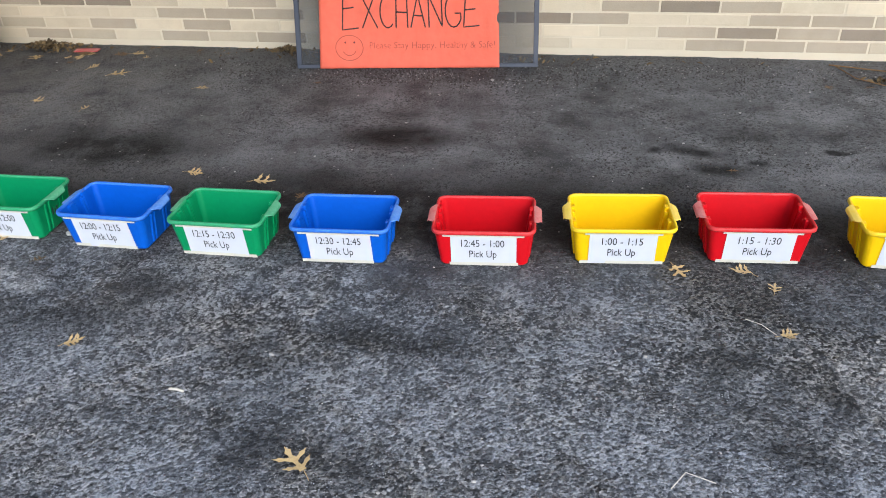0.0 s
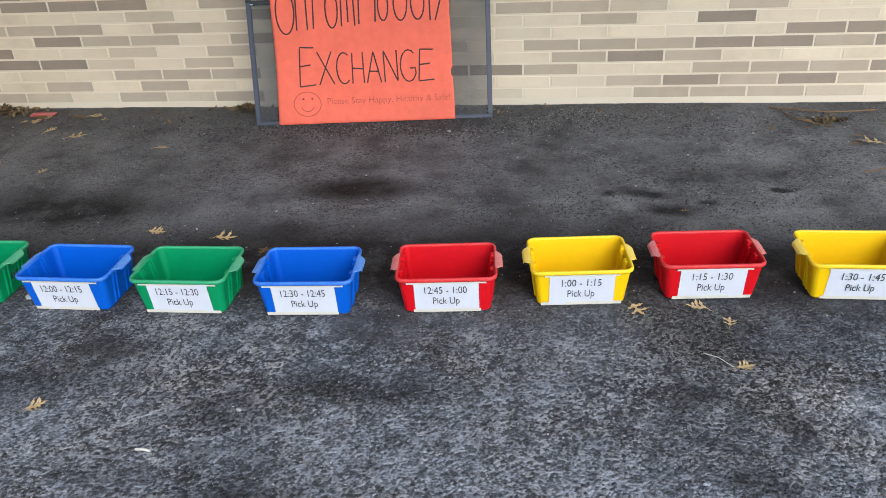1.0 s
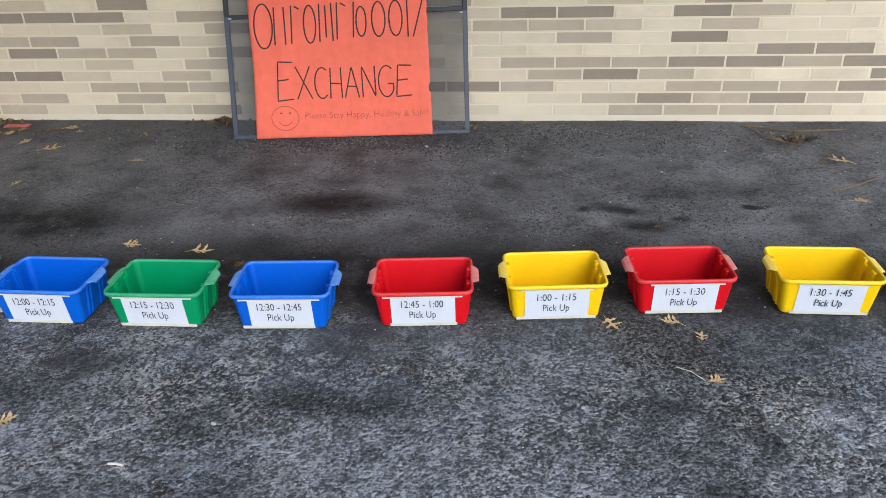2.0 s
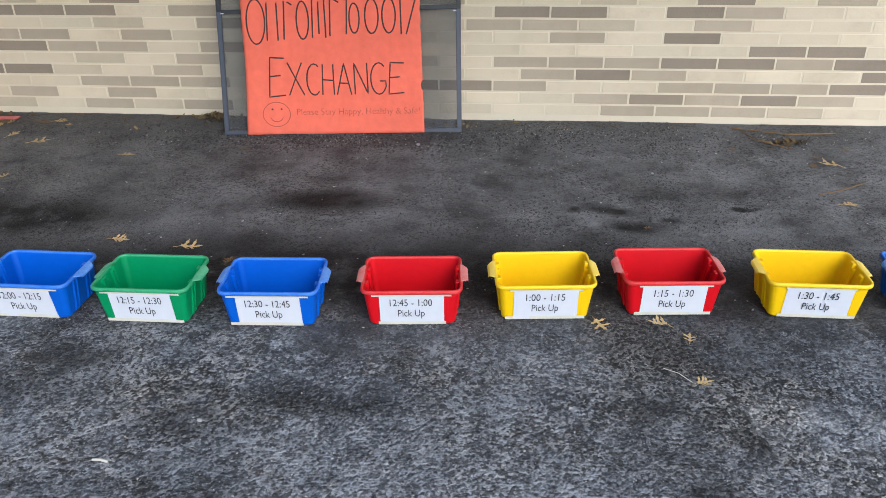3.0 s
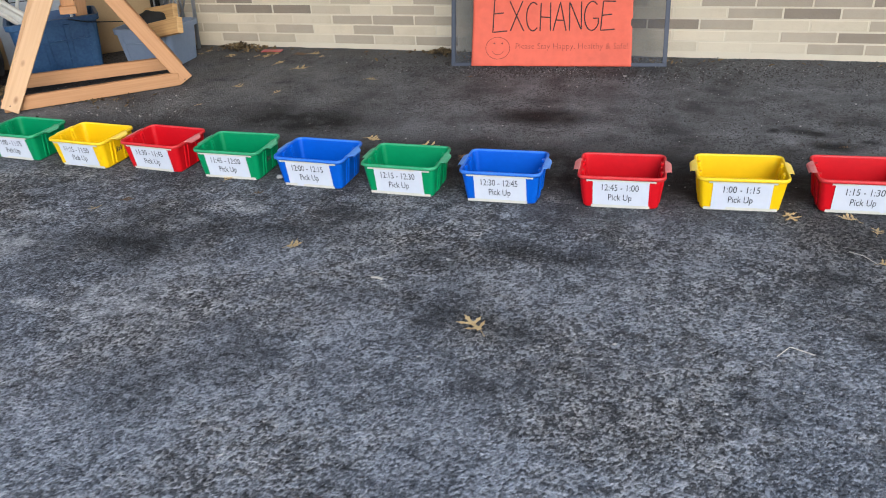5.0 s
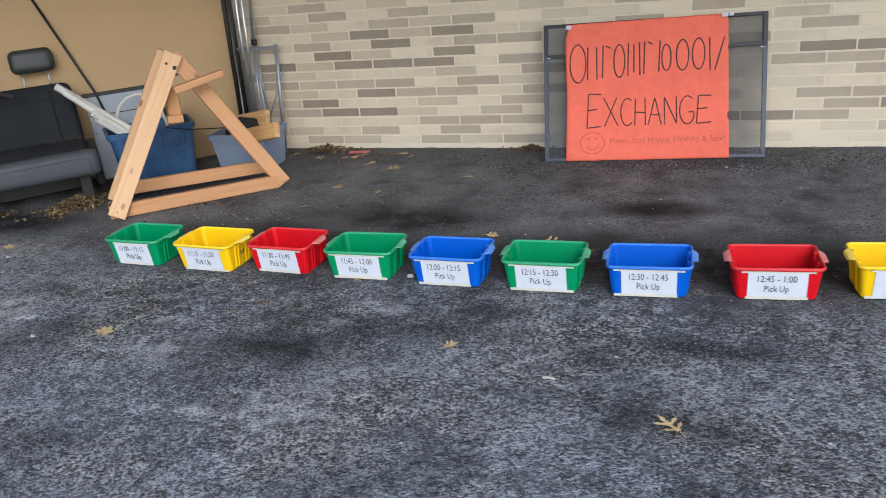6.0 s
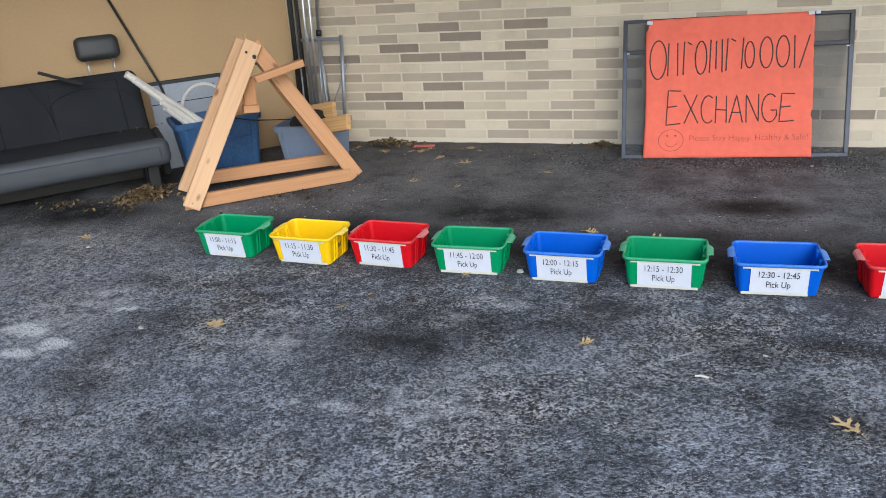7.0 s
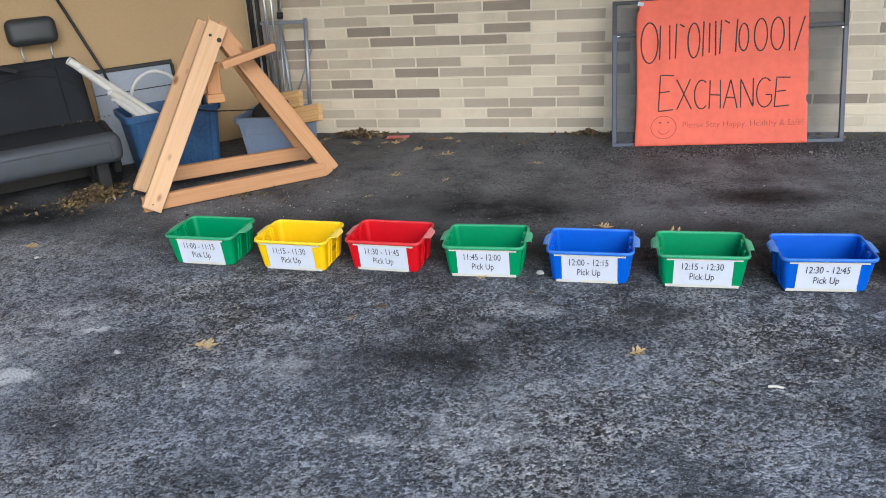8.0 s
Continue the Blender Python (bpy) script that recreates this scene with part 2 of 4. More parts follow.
    damp = union([blot(*b) for b in ((0.49, -2.69, .05, .06), (0.36, -2.88, .12, .05), (-2.28, -2.86, .3, .14), (-3.36, -2.83, .16, .1), (-3.74, -2.50, .2, .09), (-3.4, -3.36, .22, .1), (-2.8, -3.55, .2, .1),
                                     (-1.09, -2.72, .14, .08), (0.42, -2.30, .32, .18), (-1.9, -2.62, .5, .10), (-0.7, -2.6, .3, .07))])
    c = mix(op("MULTIPLY", op("MULTIPLY", damp, rng(noise_at(15, 5, 0.7), 0.40, 0.56, 0.1, 1.0)), 0.72), c, (0.012, 0.0115, 0.011))
    # a dirty, leaf-brown strip along the wall foot
    dirt = op("MULTIPLY", rng(pos.outputs["Y"], -0.55, -0.05), rng(mid, 0.4, 0.62))
    c = mix(op("MULTIPLY", dirt, 0.5), c, (0.045, 0.036, 0.027))
    chip = n.new("ShaderNodeTexVoronoi")
    chip.inputs["Scale"].default_value = 17
    l.new(geo.outputs["Position"], chip.inputs["Vector"])
    cs = n.new("ShaderNodeSeparateColor")
    l.new(chip.outputs["Color"], cs.inputs[0])
    dots = op("MULTIPLY", op("LESS_THAN", chip.outputs["Distance"], 0.07), op("GREATER_THAN", cs.outputs["Blue"], 0.86))
    c = mix(op("MULTIPLY", dots, 0.7), c, (0.42, 0.41, 0.39))
    l.new(c, p.inputs["Base Color"])
    l.new(rng(worn, 0, 0.8, 0.75, 0.85), p.inputs["Roughness"])
    p.inputs["Specular IOR Level"].default_value = 0.16
    hgt = op("ADD", op("MULTIPLY", stones.outputs["Distance"], -0.8), op("ADD", op("ADD", op("MULTIPLY", rugged, 2.4), op("ADD", op("MULTIPLY", lump, 0.8), op("MULTIPLY", sep.outputs["Green"], 0.5))), op("MULTIPLY", grain, 0.25)))
    bp = n.new("ShaderNodeBump")
    bp.inputs["Distance"].default_value = 0.013
    l.new(rng(worn, 0, 0.8, 0.7, 1.0), bp.inputs["Strength"])
    l.new(hgt, bp.inputs["Height"])
    l.new(bp.outputs[0], p.inputs["Normal"])
    return m


def net_mat():
    """Fine woven insect netting: dark threads with open holes, far too small to tell apart."""
    m = bpy.data.materials.new("netting")
    m.use_nodes = True
    t = m.node_tree
    p = t.nodes["Principled BSDF"]
    p.inputs["Base Color"].default_value = (0.07, 0.072, 0.078, 1)
    p.inputs["Roughness"].default_value = 0.6
    nz = t.nodes.new("ShaderNodeTexNoise")
    nz.inputs["Scale"].default_value = 6
    mr = t.nodes.new("ShaderNodeMapRange")
    mr.inputs[3].default_value, mr.inputs[4].default_value = 0.24, 0.35
    t.links.new(nz.outputs["Fac"], mr.inputs[0])
    t.links.new(mr.outputs[0], p.inputs["Alpha"])
    return m


ASPHALT = asphalt_mat()
MORTAR = mat("mortar", (0.665, 0.585, 0.450), 0.9, scale=3, fine=220, bump=0.5, second=(0.58, 0.505, 0.380))
BRICK_LIGHT = brick_mat("brick_cream", (0.670, 0.578, 0.430), (0.570, 0.487, 0.357))
BRICK_PALE = brick_mat("brick_buff", (0.56, 0.475, 0.352), (0.46, 0.388, 0.285))
BRICK_MID = brick_mat("brick_taupe", (0.45, 0.376, 0.283), (0.36, 0.297, 0.222))
BRICK_DARK = brick_mat("brick_umber", (0.30, 0.243, 0.184), (0.225, 0.182, 0.138))
TAN = mat("tan_paint", (0.46, 0.31, 0.155), 0.6, scale=1.6, fine=70, bump=0.12, second=(0.40, 0.262, 0.128))
CEILING = mat("ceiling_paint", (0.62, 0.60, 0.55), 0.8, scale=2, fine=60)
BLOOM = {
    "green": mat("green_bloomed_plastic", (0.03, 0.28, 0.13), 0.5, scale=20, fine=120, spec=0.3, bump=0.1, second=(0.12, 0.38, 0.22)),
    "yellow": mat("yellow_bloomed_plastic", (0.80, 0.55, 0.05), 0.5, scale=20, fine=120, spec=0.3, bump=0.1, second=(0.80, 0.60, 0.14)),
    "red": mat("red_bloomed_plastic", (0.58, 0.10, 0.10), 0.5, scale=20, fine=120, spec=0.3, bump=0.1, second=(0.60, 0.24, 0.22)),
    "blue": mat("blue_bloomed_plastic", (0.03, 0.16, 0.56), 0.5, scale=20, fine=120, spec=0.3, bump=0.1, second=(0.13, 0.28, 0.60)),
}
PLASTIC = {
    "green": (mat("green_plastic", (0.001, 0.235, 0.085), 0.38, scale=6, fine=60, spec=0.32, bump=0.05), mat("green_edge", (0.01, 0.25, 0.095), 0.45, scale=14, fine=120, spec=0.3, bump=0.1, second=(0.05, 0.30, 0.15))),
    "yellow": (mat("yellow_plastic", (0.78, 0.48, 0.002), 0.38, scale=6, fine=60, spec=0.32, bump=0.05, vary=0.08), mat("yellow_edge", (0.80, 0.53, 0.02), 0.45, scale=14, fine=120, spec=0.3, bump=0.1, vary=0.06)),
    "red": (mat("red_plastic", (0.56, 0.004, 0.010), 0.38, scale=6, fine=60, spec=0.32, bump=0.05), mat("red_edge", (0.54, 0.008, 0.014), 0.45, scale=14, fine=120, spec=0.3, bump=0.1, second=(0.56, 0.05, 0.05))),
    "blue": (mat("blue_plastic", (0.0008, 0.092, 0.50), 0.38, scale=6, fine=60, spec=0.32, bump=0.05), mat("blue_edge", (0.008, 0.11, 0.55), 0.45, scale=14, fine=120, spec=0.3, bump=0.1, second=(0.05, 0.18, 0.55))),
}
PAPER = mat("white_paper", (0.54, 0.565, 0.62), 0.75, scale=9, fine=40, bump=0.1, vary=0.06)
TAPE = mat("masking_tape", (0.58, 0.565, 0.48), 0.7, scale=30, fine=160, bump=0.2, vary=0.12)
INK = mat("printed_ink", (0.035, 0.037, 0.045), 0.7, bump=0)
MARKER = mat("marker_ink", (0.022, 0.008, 0.008), 0.6, bump=0, vary=0.3, scale=30)
POSTER = mat("orange_banner_paper", (0.80, 0.140, 0.080), 0.72, scale=5, fine=26, bump=0.5, dist=0.006, vary=0.16)
FINE_INK = mat("thin_pen_ink", (0.27, 0.045, 0.028), 0.7, bump=0, vary=0.3, scale=30)
FRAME_GREY = mat("grey_aluminium", (0.052, 0.058, 0.078), 0.45, 0.3, scale=10, fine=80, bump=0.1)
FRAME_BLACK = mat("black_aluminium", (0.018, 0.018, 0.02), 0.45, 0.3, scale=10, fine=80, bump=0.1)
NET = net_mat()
WOOD = wood_mat("pine_board", (0.60, 0.375, 0.205), (0.545, 0.325, 0.168))
WOOD_RED = wood_mat("fir_board", (0.49, 0.25, 0.112), (0.43, 0.207, 0.087))
WOOD_PALE = wood_mat("pale_board", (0.60, 0.37, 0.16), (0.46, 0.26, 0.10))
CLOTH = mat("charcoal_seat_cloth", (0.0125, 0.0138, 0.0158), 0.95, scale=3.5, fine=420, bump=0.5, second=(0.025, 0.028, 0.033), spec=0.2)
VINYL = mat("slate_vinyl", (0.050, 0.057, 0.067), 0.65, scale=5, fine=300, bump=0.25, second=(0.036, 0.042, 0.050))
HEADREST = mat("headrest_vinyl", (0.032, 0.036, 0.038), 0.5, scale=6, fine=300, bump=0.25)
STEEL = mat("bare_steel", (0.55, 0.56, 0.58), 0.32, 0.9, scale=20, fine=120, bump=0.1)
DULL_STEEL = mat("galvanised_steel", (0.36, 0.38, 0.41), 0.45, 0.7, scale=20, fine=120, bump=0.15)
BLACK_METAL = mat("black_metal", (0.018, 0.018, 0.018), 0.5, 0.2, scale=20, fine=120)
WHITE_PVC = mat("white_pvc", (0.66, 0.65, 0.61), 0.45, scale=9, fine=60, bump=0.1, second=(0.52, 0.51, 0.47))
TOTE_BLUE = mat("navy_tote", (0.010, 0.048, 0.135), 0.42, scale=7, fine=55, bump=0.15, second=(0.040, 0.105, 0.21))
TOTE_GREY = mat("grey_tote", (0.21, 0.265, 0.36), 0.5, scale=5, fine=40, bump=0.1)
PANEL_GREY = mat("grey_panel", (0.31, 0.35, 0.40), 0.5, scale=3, fine=60, bump=0.1)
RUBBER = mat("black_rubber", (0.012, 0.012, 0.012), 0.75, scale=14, fine=80)
LEAF_TAN = mat("dry_leaf_tan", (0.56, 0.42, 0.21), 0.7, scale=4, fine=20, bump=0.3, second=(0.40, 0.27, 0.12))
LEAF_BROWN = mat("dry_leaf_brown", (0.20, 0.115, 0.05), 0.75, scale=40, fine=200, bump=0.3, second=(0.12, 0.07, 0.03))
LITTER = mat("leaf_litter", (0.17, 0.115, 0.05), 0.85, scale=30, fine=160, bump=0.3, second=(0.06, 0.04, 0.02))
gi = LITTER.node_tree.nodes.new("ShaderNodeNewGeometry")
hv = LITTER.node_tree.nodes.new("ShaderNodeHueSaturation")
vr = LITTER.node_tree.nodes.new("ShaderNodeMapRange")
vr.inputs[3].default_value, vr.inputs[4].default_value = 0.3, 1.9
bs = LITTER.node_tree.nodes["Principled BSDF"].inputs["Base Color"]
LITTER.node_tree.links.new(gi.outputs["Random Per Island"], vr.inputs[0])
LITTER.node_tree.links.new(vr.outputs[0], hv.inputs["Value"])
LITTER.node_tree.links.new(bs.links[0].from_socket, hv.inputs["Color"])
LITTER.node_tree.links.new(hv.outputs[0], bs)
STICK = mat("pale_stick", (0.55, 0.52, 0.45), 0.7, scale=40, fine=200)
STONE = mat("pale_pebble", (0.42, 0.41, 0.39), 0.85, scale=60, fine=200)
WRAPPER = mat("red_wrapper", (0.42, 0.02, 0.03), 0.35, scale=30, fine=120, second=(0.5, 0.16, 0.15))


# ---------------- mesh helpers ----------------
def mesh_of(bm, name, material, smooth=False):
    me = bpy.data.meshes.new(name)
    bmesh.ops.recalc_face_normals(bm, faces=bm.faces)
    bm.to_mesh(me)
    bm.free()
    me.materials.append(material)
    if smooth:
        for f in me.polygons:
            f.use_smooth = True
    return me


def part(name, bm, material, parent, label="", smooth=False):
    ob = new(name, mesh_of(bm, name, material, smooth))
    ob.parent = parent
    if label:
        ob["label"] = label
    return ob


def thing(name, m, label, category, group=""):
    ob = new(name)
    ob.empty_display_size = 0.1
    ob.matrix_world = m
    return tagged(ob, label, category, group)


def single(name, bm, material, m, label, category, group="", kind="", smooth=False):
    ob = new(name, mesh_of(bm, name, material, smooth))
    ob.matrix_world = m
    return tagged(ob, label, category, group, kind)


def add_box(bm, size, at, m=Matrix(), bevel=0.0, seg=1):
    r = bmesh.ops.create_cube(bm, size=1.0, matrix=m @ Matrix.Translation(at) @ Matrix.Diagonal((*size, 1)))
    if bevel:
        es = list({e for v in r["verts"] for e in v.link_edges})
        bmesh.ops.bevel(bm, geom=es, offset=bevel, segments=seg, profile=0.5, affect="EDGES")
    return bm


def box_bm(size, at, m=Matrix(), bevel=0.0, seg=1):
    return add_box(bmesh.new(), size, at, m, bevel, seg)


def along(p, q, up=(0, 0, 1)):
    """A pose at p whose x axis points at q; z is as near to up as it can be."""
    p, q = Vector(p), Vector(q)
    x = (q - p).normalized()
    y = Vector(up).cross(x).normalized()
    z = x.cross(y)
    return Matrix.Translation(p) @ Matrix((x, y, z)).transposed().to_4x4()


def board_bm(p, q, wide, thick, facing, bevel=0.003):
    """A sawn board from p to q; its broad face looks along facing. UVs run along the board, in metres."""
    m = along(p, q, facing)
    length = (Vector(q) - Vector(p)).length
    bm = box_bm((length, wide, thick), (length / 2, 0, 0), m, bevel)
    uv = bm.loops.layers.uv.new()
    inv = m.inverted()
    shift = random.uniform(0, 20)
    for f in bm.faces:
        nrm = inv.to_3x3() @ f.normal
        for lp in f.loops:
            c = inv @ lp.vert.co
            side = c.y if abs(nrm.z) > 0.5 else c.z + 0.3
            lp[uv].uv = (c.x + shift, side + shift * 0.37)
            if abs(nrm.x) > 0.5:
                lp[uv].uv = (c.z * 0.4 + shift, c.y + shift)
    return bm


def add_tube(bm, pts, r, seg=10, closed_ends=True):
    pts = [Vector(p) for p in pts]
    rings = []
    side = None
    for i, p in enumerate(pts):
        d = (pts[min(i + 1, len(pts) - 1)] - pts[max(i - 1, 0)]).normalized()
        if side is None:
            side = d.orthogonal().normalized()
        side = (side - d * side.dot(d)).normalized()
        b = d.cross(side)
        rings.append([bm.verts.new(p + (side * math.cos(a) + b * math.sin(a)) * r) for a in (2 * math.pi * k / seg for k in range(seg))])
    for a, b in zip(rings, rings[1:]):
        for k in range(seg):
            bm.faces.new((a[k], a[(k + 1) % seg], b[(k + 1) % seg], b[k]))
    if closed_ends:
        bm.faces.new(rings[0][::-1])
        bm.faces.new(rings[-1])
    return bm


def tube_bm(pts, r, seg=10, closed_ends=True):
    return add_tube(bmesh.new(), pts, r, seg, closed_ends)


def ring(bm, w, d, r, z, cy=0.0, seg=5):
    vs = []
    for cx, sy, a0 in ((1, 1, 0), (-1, 1, 90), (-1, -1, 180), (1, -1, 270)):
        for k in range(seg + 1):
            a = radians(a0 + 90 * k / seg)
            vs.append(bm.verts.new((cx * (w / 2 - r) + r * math.cos(a), cy + sy * (d / 2 - r) + r * math.sin(a), z)))
    return vs


def loft(bm, rings, cap_first=False, cap_last=False):
    for a, b in zip(rings, rings[1:]):
        c = len(a)
        for k in range(c):
            bm.faces.new((a[k], a[(k + 1) % c], b[(k + 1) % c], b[k]))
    if cap_first:
        bm.faces.new(rings[0][::-1])
    if cap_last:
        bm.faces.new(rings[-1])
    return bm


def text_mesh(words, height, squeeze=1.0, thin=0.0, spacing=1.0):
    """Flat raised letters in the xy plane, centred on the origin; height is that of a capital."""
    cu = bpy.data.curves.new("lettering", "FONT")
    cu.body = words
    cu.align_x, cu.align_y = "CENTER", "CENTER"
    cu.size = height / 0.69
    cu.extrude = 0.0002
    cu.offset = thin
    cu.space_character = spacing
    cu.resolution_u = 3
    tmp = bpy.data.objects.new("lettering", cu)
    scene.collection.objects.link(tmp)
    bpy.context.view_layer.update()
    me = bpy.data.meshes.new_from_object(tmp.evaluated_get(bpy.context.evaluated_depsgraph_get()))
    bpy.data.objects.remove(tmp)
    bpy.data.curves.remove(cu)
    me.transform(Matrix.Diagonal((squeeze, 1, 1, 1)))
    me.materials.clear()
    return me


def sheet_bm(w, h, nx, ny, ripple=0.0, seed=0.0, thick=0.0004):
    """A sheet of paper in the xz plane, its foot at z = 0, its face towards -y."""
    bm = bmesh.new()
    g = []
    for j in range(ny + 1):
        row = []
        for i in range(nx + 1):
            x, z = w * (i / nx - 0.5), h * j / ny
            y = ripple * (noise.noise((x * 5 + seed, z * 5, seed)) + 0.5 * noise.noise((x * 14, z * 11 + seed, 3)))
            row.append(bm.verts.new((x, y, z)))
        g.append(row)
    fs = [bm.faces.new((g[j][i], g[j][i + 1], g[j + 1][i + 1], g[j + 1][i])) for j in range(ny) for i in range(nx)]
    r = bmesh.ops.extrude_face_region(bm, geom=fs)
    bmesh.ops.translate(bm, verts=[v for v in r["geom"] if isinstance(v, bmesh.types.BMVert)], vec=(0, thick, 0))
    return bm


# ---------------- setting ----------------
def spaced(a, b, fine_a, fine_b, step):
    mid = np.arange(fine_a, fine_b + step / 2, step)
    left = [fine_a - step * (1.35 ** k - 1) / 0.35 for k in range(1, 25)]
    right = [fine_b + step * (1.35 ** k - 1) / 0.35 for k in range(1, 25)]
    xs = np.array(sorted([v for v in left if v > a] + list(mid) + [v for v in right if v < b] + [a, b]))
    return xs


def make_ground():
    xs, ys = spaced(-150, 150, -5.6, 2.6, 0.03), spaced(-150, 60, -4.6, 0.2, 0.03)
    nx, ny = len(xs), len(ys)
    verts = []
    for y in ys:
        for x in xs:
            inside = -5.7 < x < 2.7 and -4.7 < y < 0.3
            z = 0.004 * noise.noise((x * 1.3, y * 1.3, 0)) + (0.003 * noise.noise((x * 11, y * 11, 5)) + 0.0016 * noise.noise((x * 29, y * 29, 9)) if inside else 0)
            verts.append((x, y, z - 0.002))
    faces = [(j * nx + i, j * nx + i + 1, (j + 1) * nx + i + 1, (j + 1) * nx + i) for j in range(ny - 1) for i in range(nx - 1)]
    me = bpy.data.meshes.new("ground")
    me.from_pydata(verts, [], faces)
    me.materials.append(ASPHALT)
    for f in me.polygons:
        f.use_smooth = True
    tagged(new("ground", me), "worn dark grey asphalt with pale scuffs and oil stains", "asphalt", kind="structure")


make_ground()
CORNER = (-4.2, 0.0)
WALL_TOP = 2.75
wall = new("wall_north", mesh_of(box_bm((10.4, 0.30, WALL_TOP + 0.1), (0.95, 0.1455, (WALL_TOP - 0.1) / 2)), "wall_north", MORTAR))
tagged(wall, "cream and taupe long brick wall with pale mortar joints", "brick wall", kind="structure")
bm = box_bm((4.4, 0.12, WALL_TOP + 0.1), (-2.2, 0.06, (WALL_TOP - 0.1) / 2), bevel=0.004)
tan = new("wall_tan", mesh_of(bm, "wall_tan", TAN))
tan.matrix_world = pose(*CORNER, 0, 0, 0, 45)
# unseen wall, added to keep sky light from the left off the nook
side = new("wall_west", mesh_of(box_bm((0.12, 1.6, WALL_TOP + 0.1), (-2.81, -0.8, (WALL_TOP - 0.1) / 2), bevel=0.004), "wall_west", TAN))
side.matrix_world = pose(*CORNER, 0, 0, 0, 45)
tagged(side, "plain tan wall added out of view to shade the bay", "painted wall", kind="structure")
tagged(tan, "smooth tan painted wall panel with faint scuffs", "painted wall", kind="structure")
# canopy out of view; its right end is cut to let light in
bm = box_bm((12.0, 3.6, 0.18), (-3.2, -1.5, WALL_TOP + 0.09), bevel=0.01)
# extra slab, added only to shade the bench nook
add_box(bm, (6.0, 1.0, 0.18), (-6.2, -3.805, WALL_TOP + 0.09), bevel=0.01)
tagged(new("ceiling", mesh_of(bm, "ceiling", CEILING)), "unseen canopy ceiling over the bay with a slab added to shade the nook", "ceiling", kind="structure")


# ---------------- pick-up bins ----------------
BIN_CY = 0.101
BIN_LOW = 0.955


def bin_meshes(colour):
    body_mat, edge_mat = PLASTIC[colour]
    bm = bmesh.new()
    outer = [ring(bm, 0.276, 0.184, 0.016, 0.0, BIN_CY), ring(bm, 0.288, 0.196, 0.020, 0.007, BIN_CY), ring(bm, 0.318, 0.230, 0.024, 0.140, BIN_CY)]
    inner = [ring(bm, 0.312, 0.224, 0.021, 0.140, BIN_CY), ring(bm, 0.284, 0.192, 0.018, 0.012, BIN_CY), ring(bm, 0.270, 0.178, 0.012, 0.006, BIN_CY)]
    loft(bm, outer + inner, True, True)
    body = mesh_of(bm, "body", body_mat)
    bm = bmesh.new()
    rings = [ring(bm, 0.3185, 0.2305, 0.024, 0.136, BIN_CY), ring(bm, 0.3325, 0.2445, 0.031, 0.1345, BIN_CY), ring(bm, 0.3355, 0.2475, 0.033, 0.138, BIN_CY),
             ring(bm, 0.335, 0.247, 0.033, 0.1445, BIN_CY), ring(bm, 0.331, 0.243, 0.030, 0.1480, BIN_CY), ring(bm, 0.321, 0.233, 0.026, 0.1482, BIN_CY),
             ring(bm, 0.3165, 0.2285, 0.023, 0.1455, BIN_CY), ring(bm, 0.3115, 0.2235, 0.021, 0.136, BIN_CY)]
    loft(bm, rings + rings[:1])
    rim = mesh_of(bm, "rim", edge_mat, True)
    handles = []
    for sx in (-1, 1):
        bm = bmesh.new()
        prof = [(0.164, 0.056, 0.1455), (0.172, 0.054, 0.1455), (0.184, 0.042, 0.142), (0.187, 0.038, 0.139), (0.187, 0.036, 0.1335)]
        rows = []
        for k in range(9):
            f = -1 + k / 4
            rows.append([bm.verts.new((sx * x, BIN_CY + f * half, z)) for x, half, z in prof])
        fs = [bm.faces.new((rows[k][i], rows[k][i + 1], rows[k + 1][i + 1], rows[k + 1][i])) for k in range(8) for i in range(4)]
        r = bmesh.ops.extrude_face_region(bm, geom=fs)
        bmesh.ops.translate(bm, verts=[v for v in r["geom"] if isinstance(v, bmesh.types.BMVert)], vec=(-sx * 0.0025, 0, 0.003))
        handles.append(mesh_of(bm, "handle", BLOOM[colour]))
    posts, ribs = [], []
    for sx in (-1, 1):
        # stacking posts inside, in two steps each
        for y, top in ((BIN_CY - 0.040, 0.134), (BIN_CY + 0.040, 0.142)):
            m = along((sx * 0.1375, y, 0.006), (sx * (0.1375 + 0.0135 * top / 0.13), y, top), (0, 1, 0))
            bm = box_bm((top, 0.013, 0.024), (top / 2, 0, 0), m, 0.002)
            add_box(bm, (top - 0.014, 0.012, 0.014), ((top - 0.014) / 2, 0, 0.018 if y < BIN_CY else -0.018), m, 0.002)
            posts.append(mesh_of(bm, "stacking_post", body_mat))
        for y in (BIN_CY - 0.052, BIN_CY - 0.030, BIN_CY + 0.030, BIN_CY + 0.052):
            m = along((sx * 0.1445, y, 0.008), (sx * 0.1595, y, 0.134), (0, 1, 0))
            ribs.append(mesh_of(box_bm((0.12, 0.010, 0.009), (0.062, 0, 0), m, 0.002), "rib", body_mat))
    for me in [body, rim] + handles + posts + ribs:
        me.transform(Matrix.Diagonal((1, 1, BIN_LOW, 1)))
    return [("body", body), ("rim", rim)] + [("handle", h) for h in handles] + [("stacking_post", p) for p in posts] + [("rib", r) for r in ribs]


def front(z, proud=0.0):
    """The pose on the bin's sloping front, at height z."""
    return Matrix.Translation((0, 0.0030 - (z - 0.007) * 0.138 - proud, z)) @ pose(0, 0, 0, 7.9)


BIN_MESH = {c: bin_meshes(c) for c in PLASTIC}
WORDS = {}


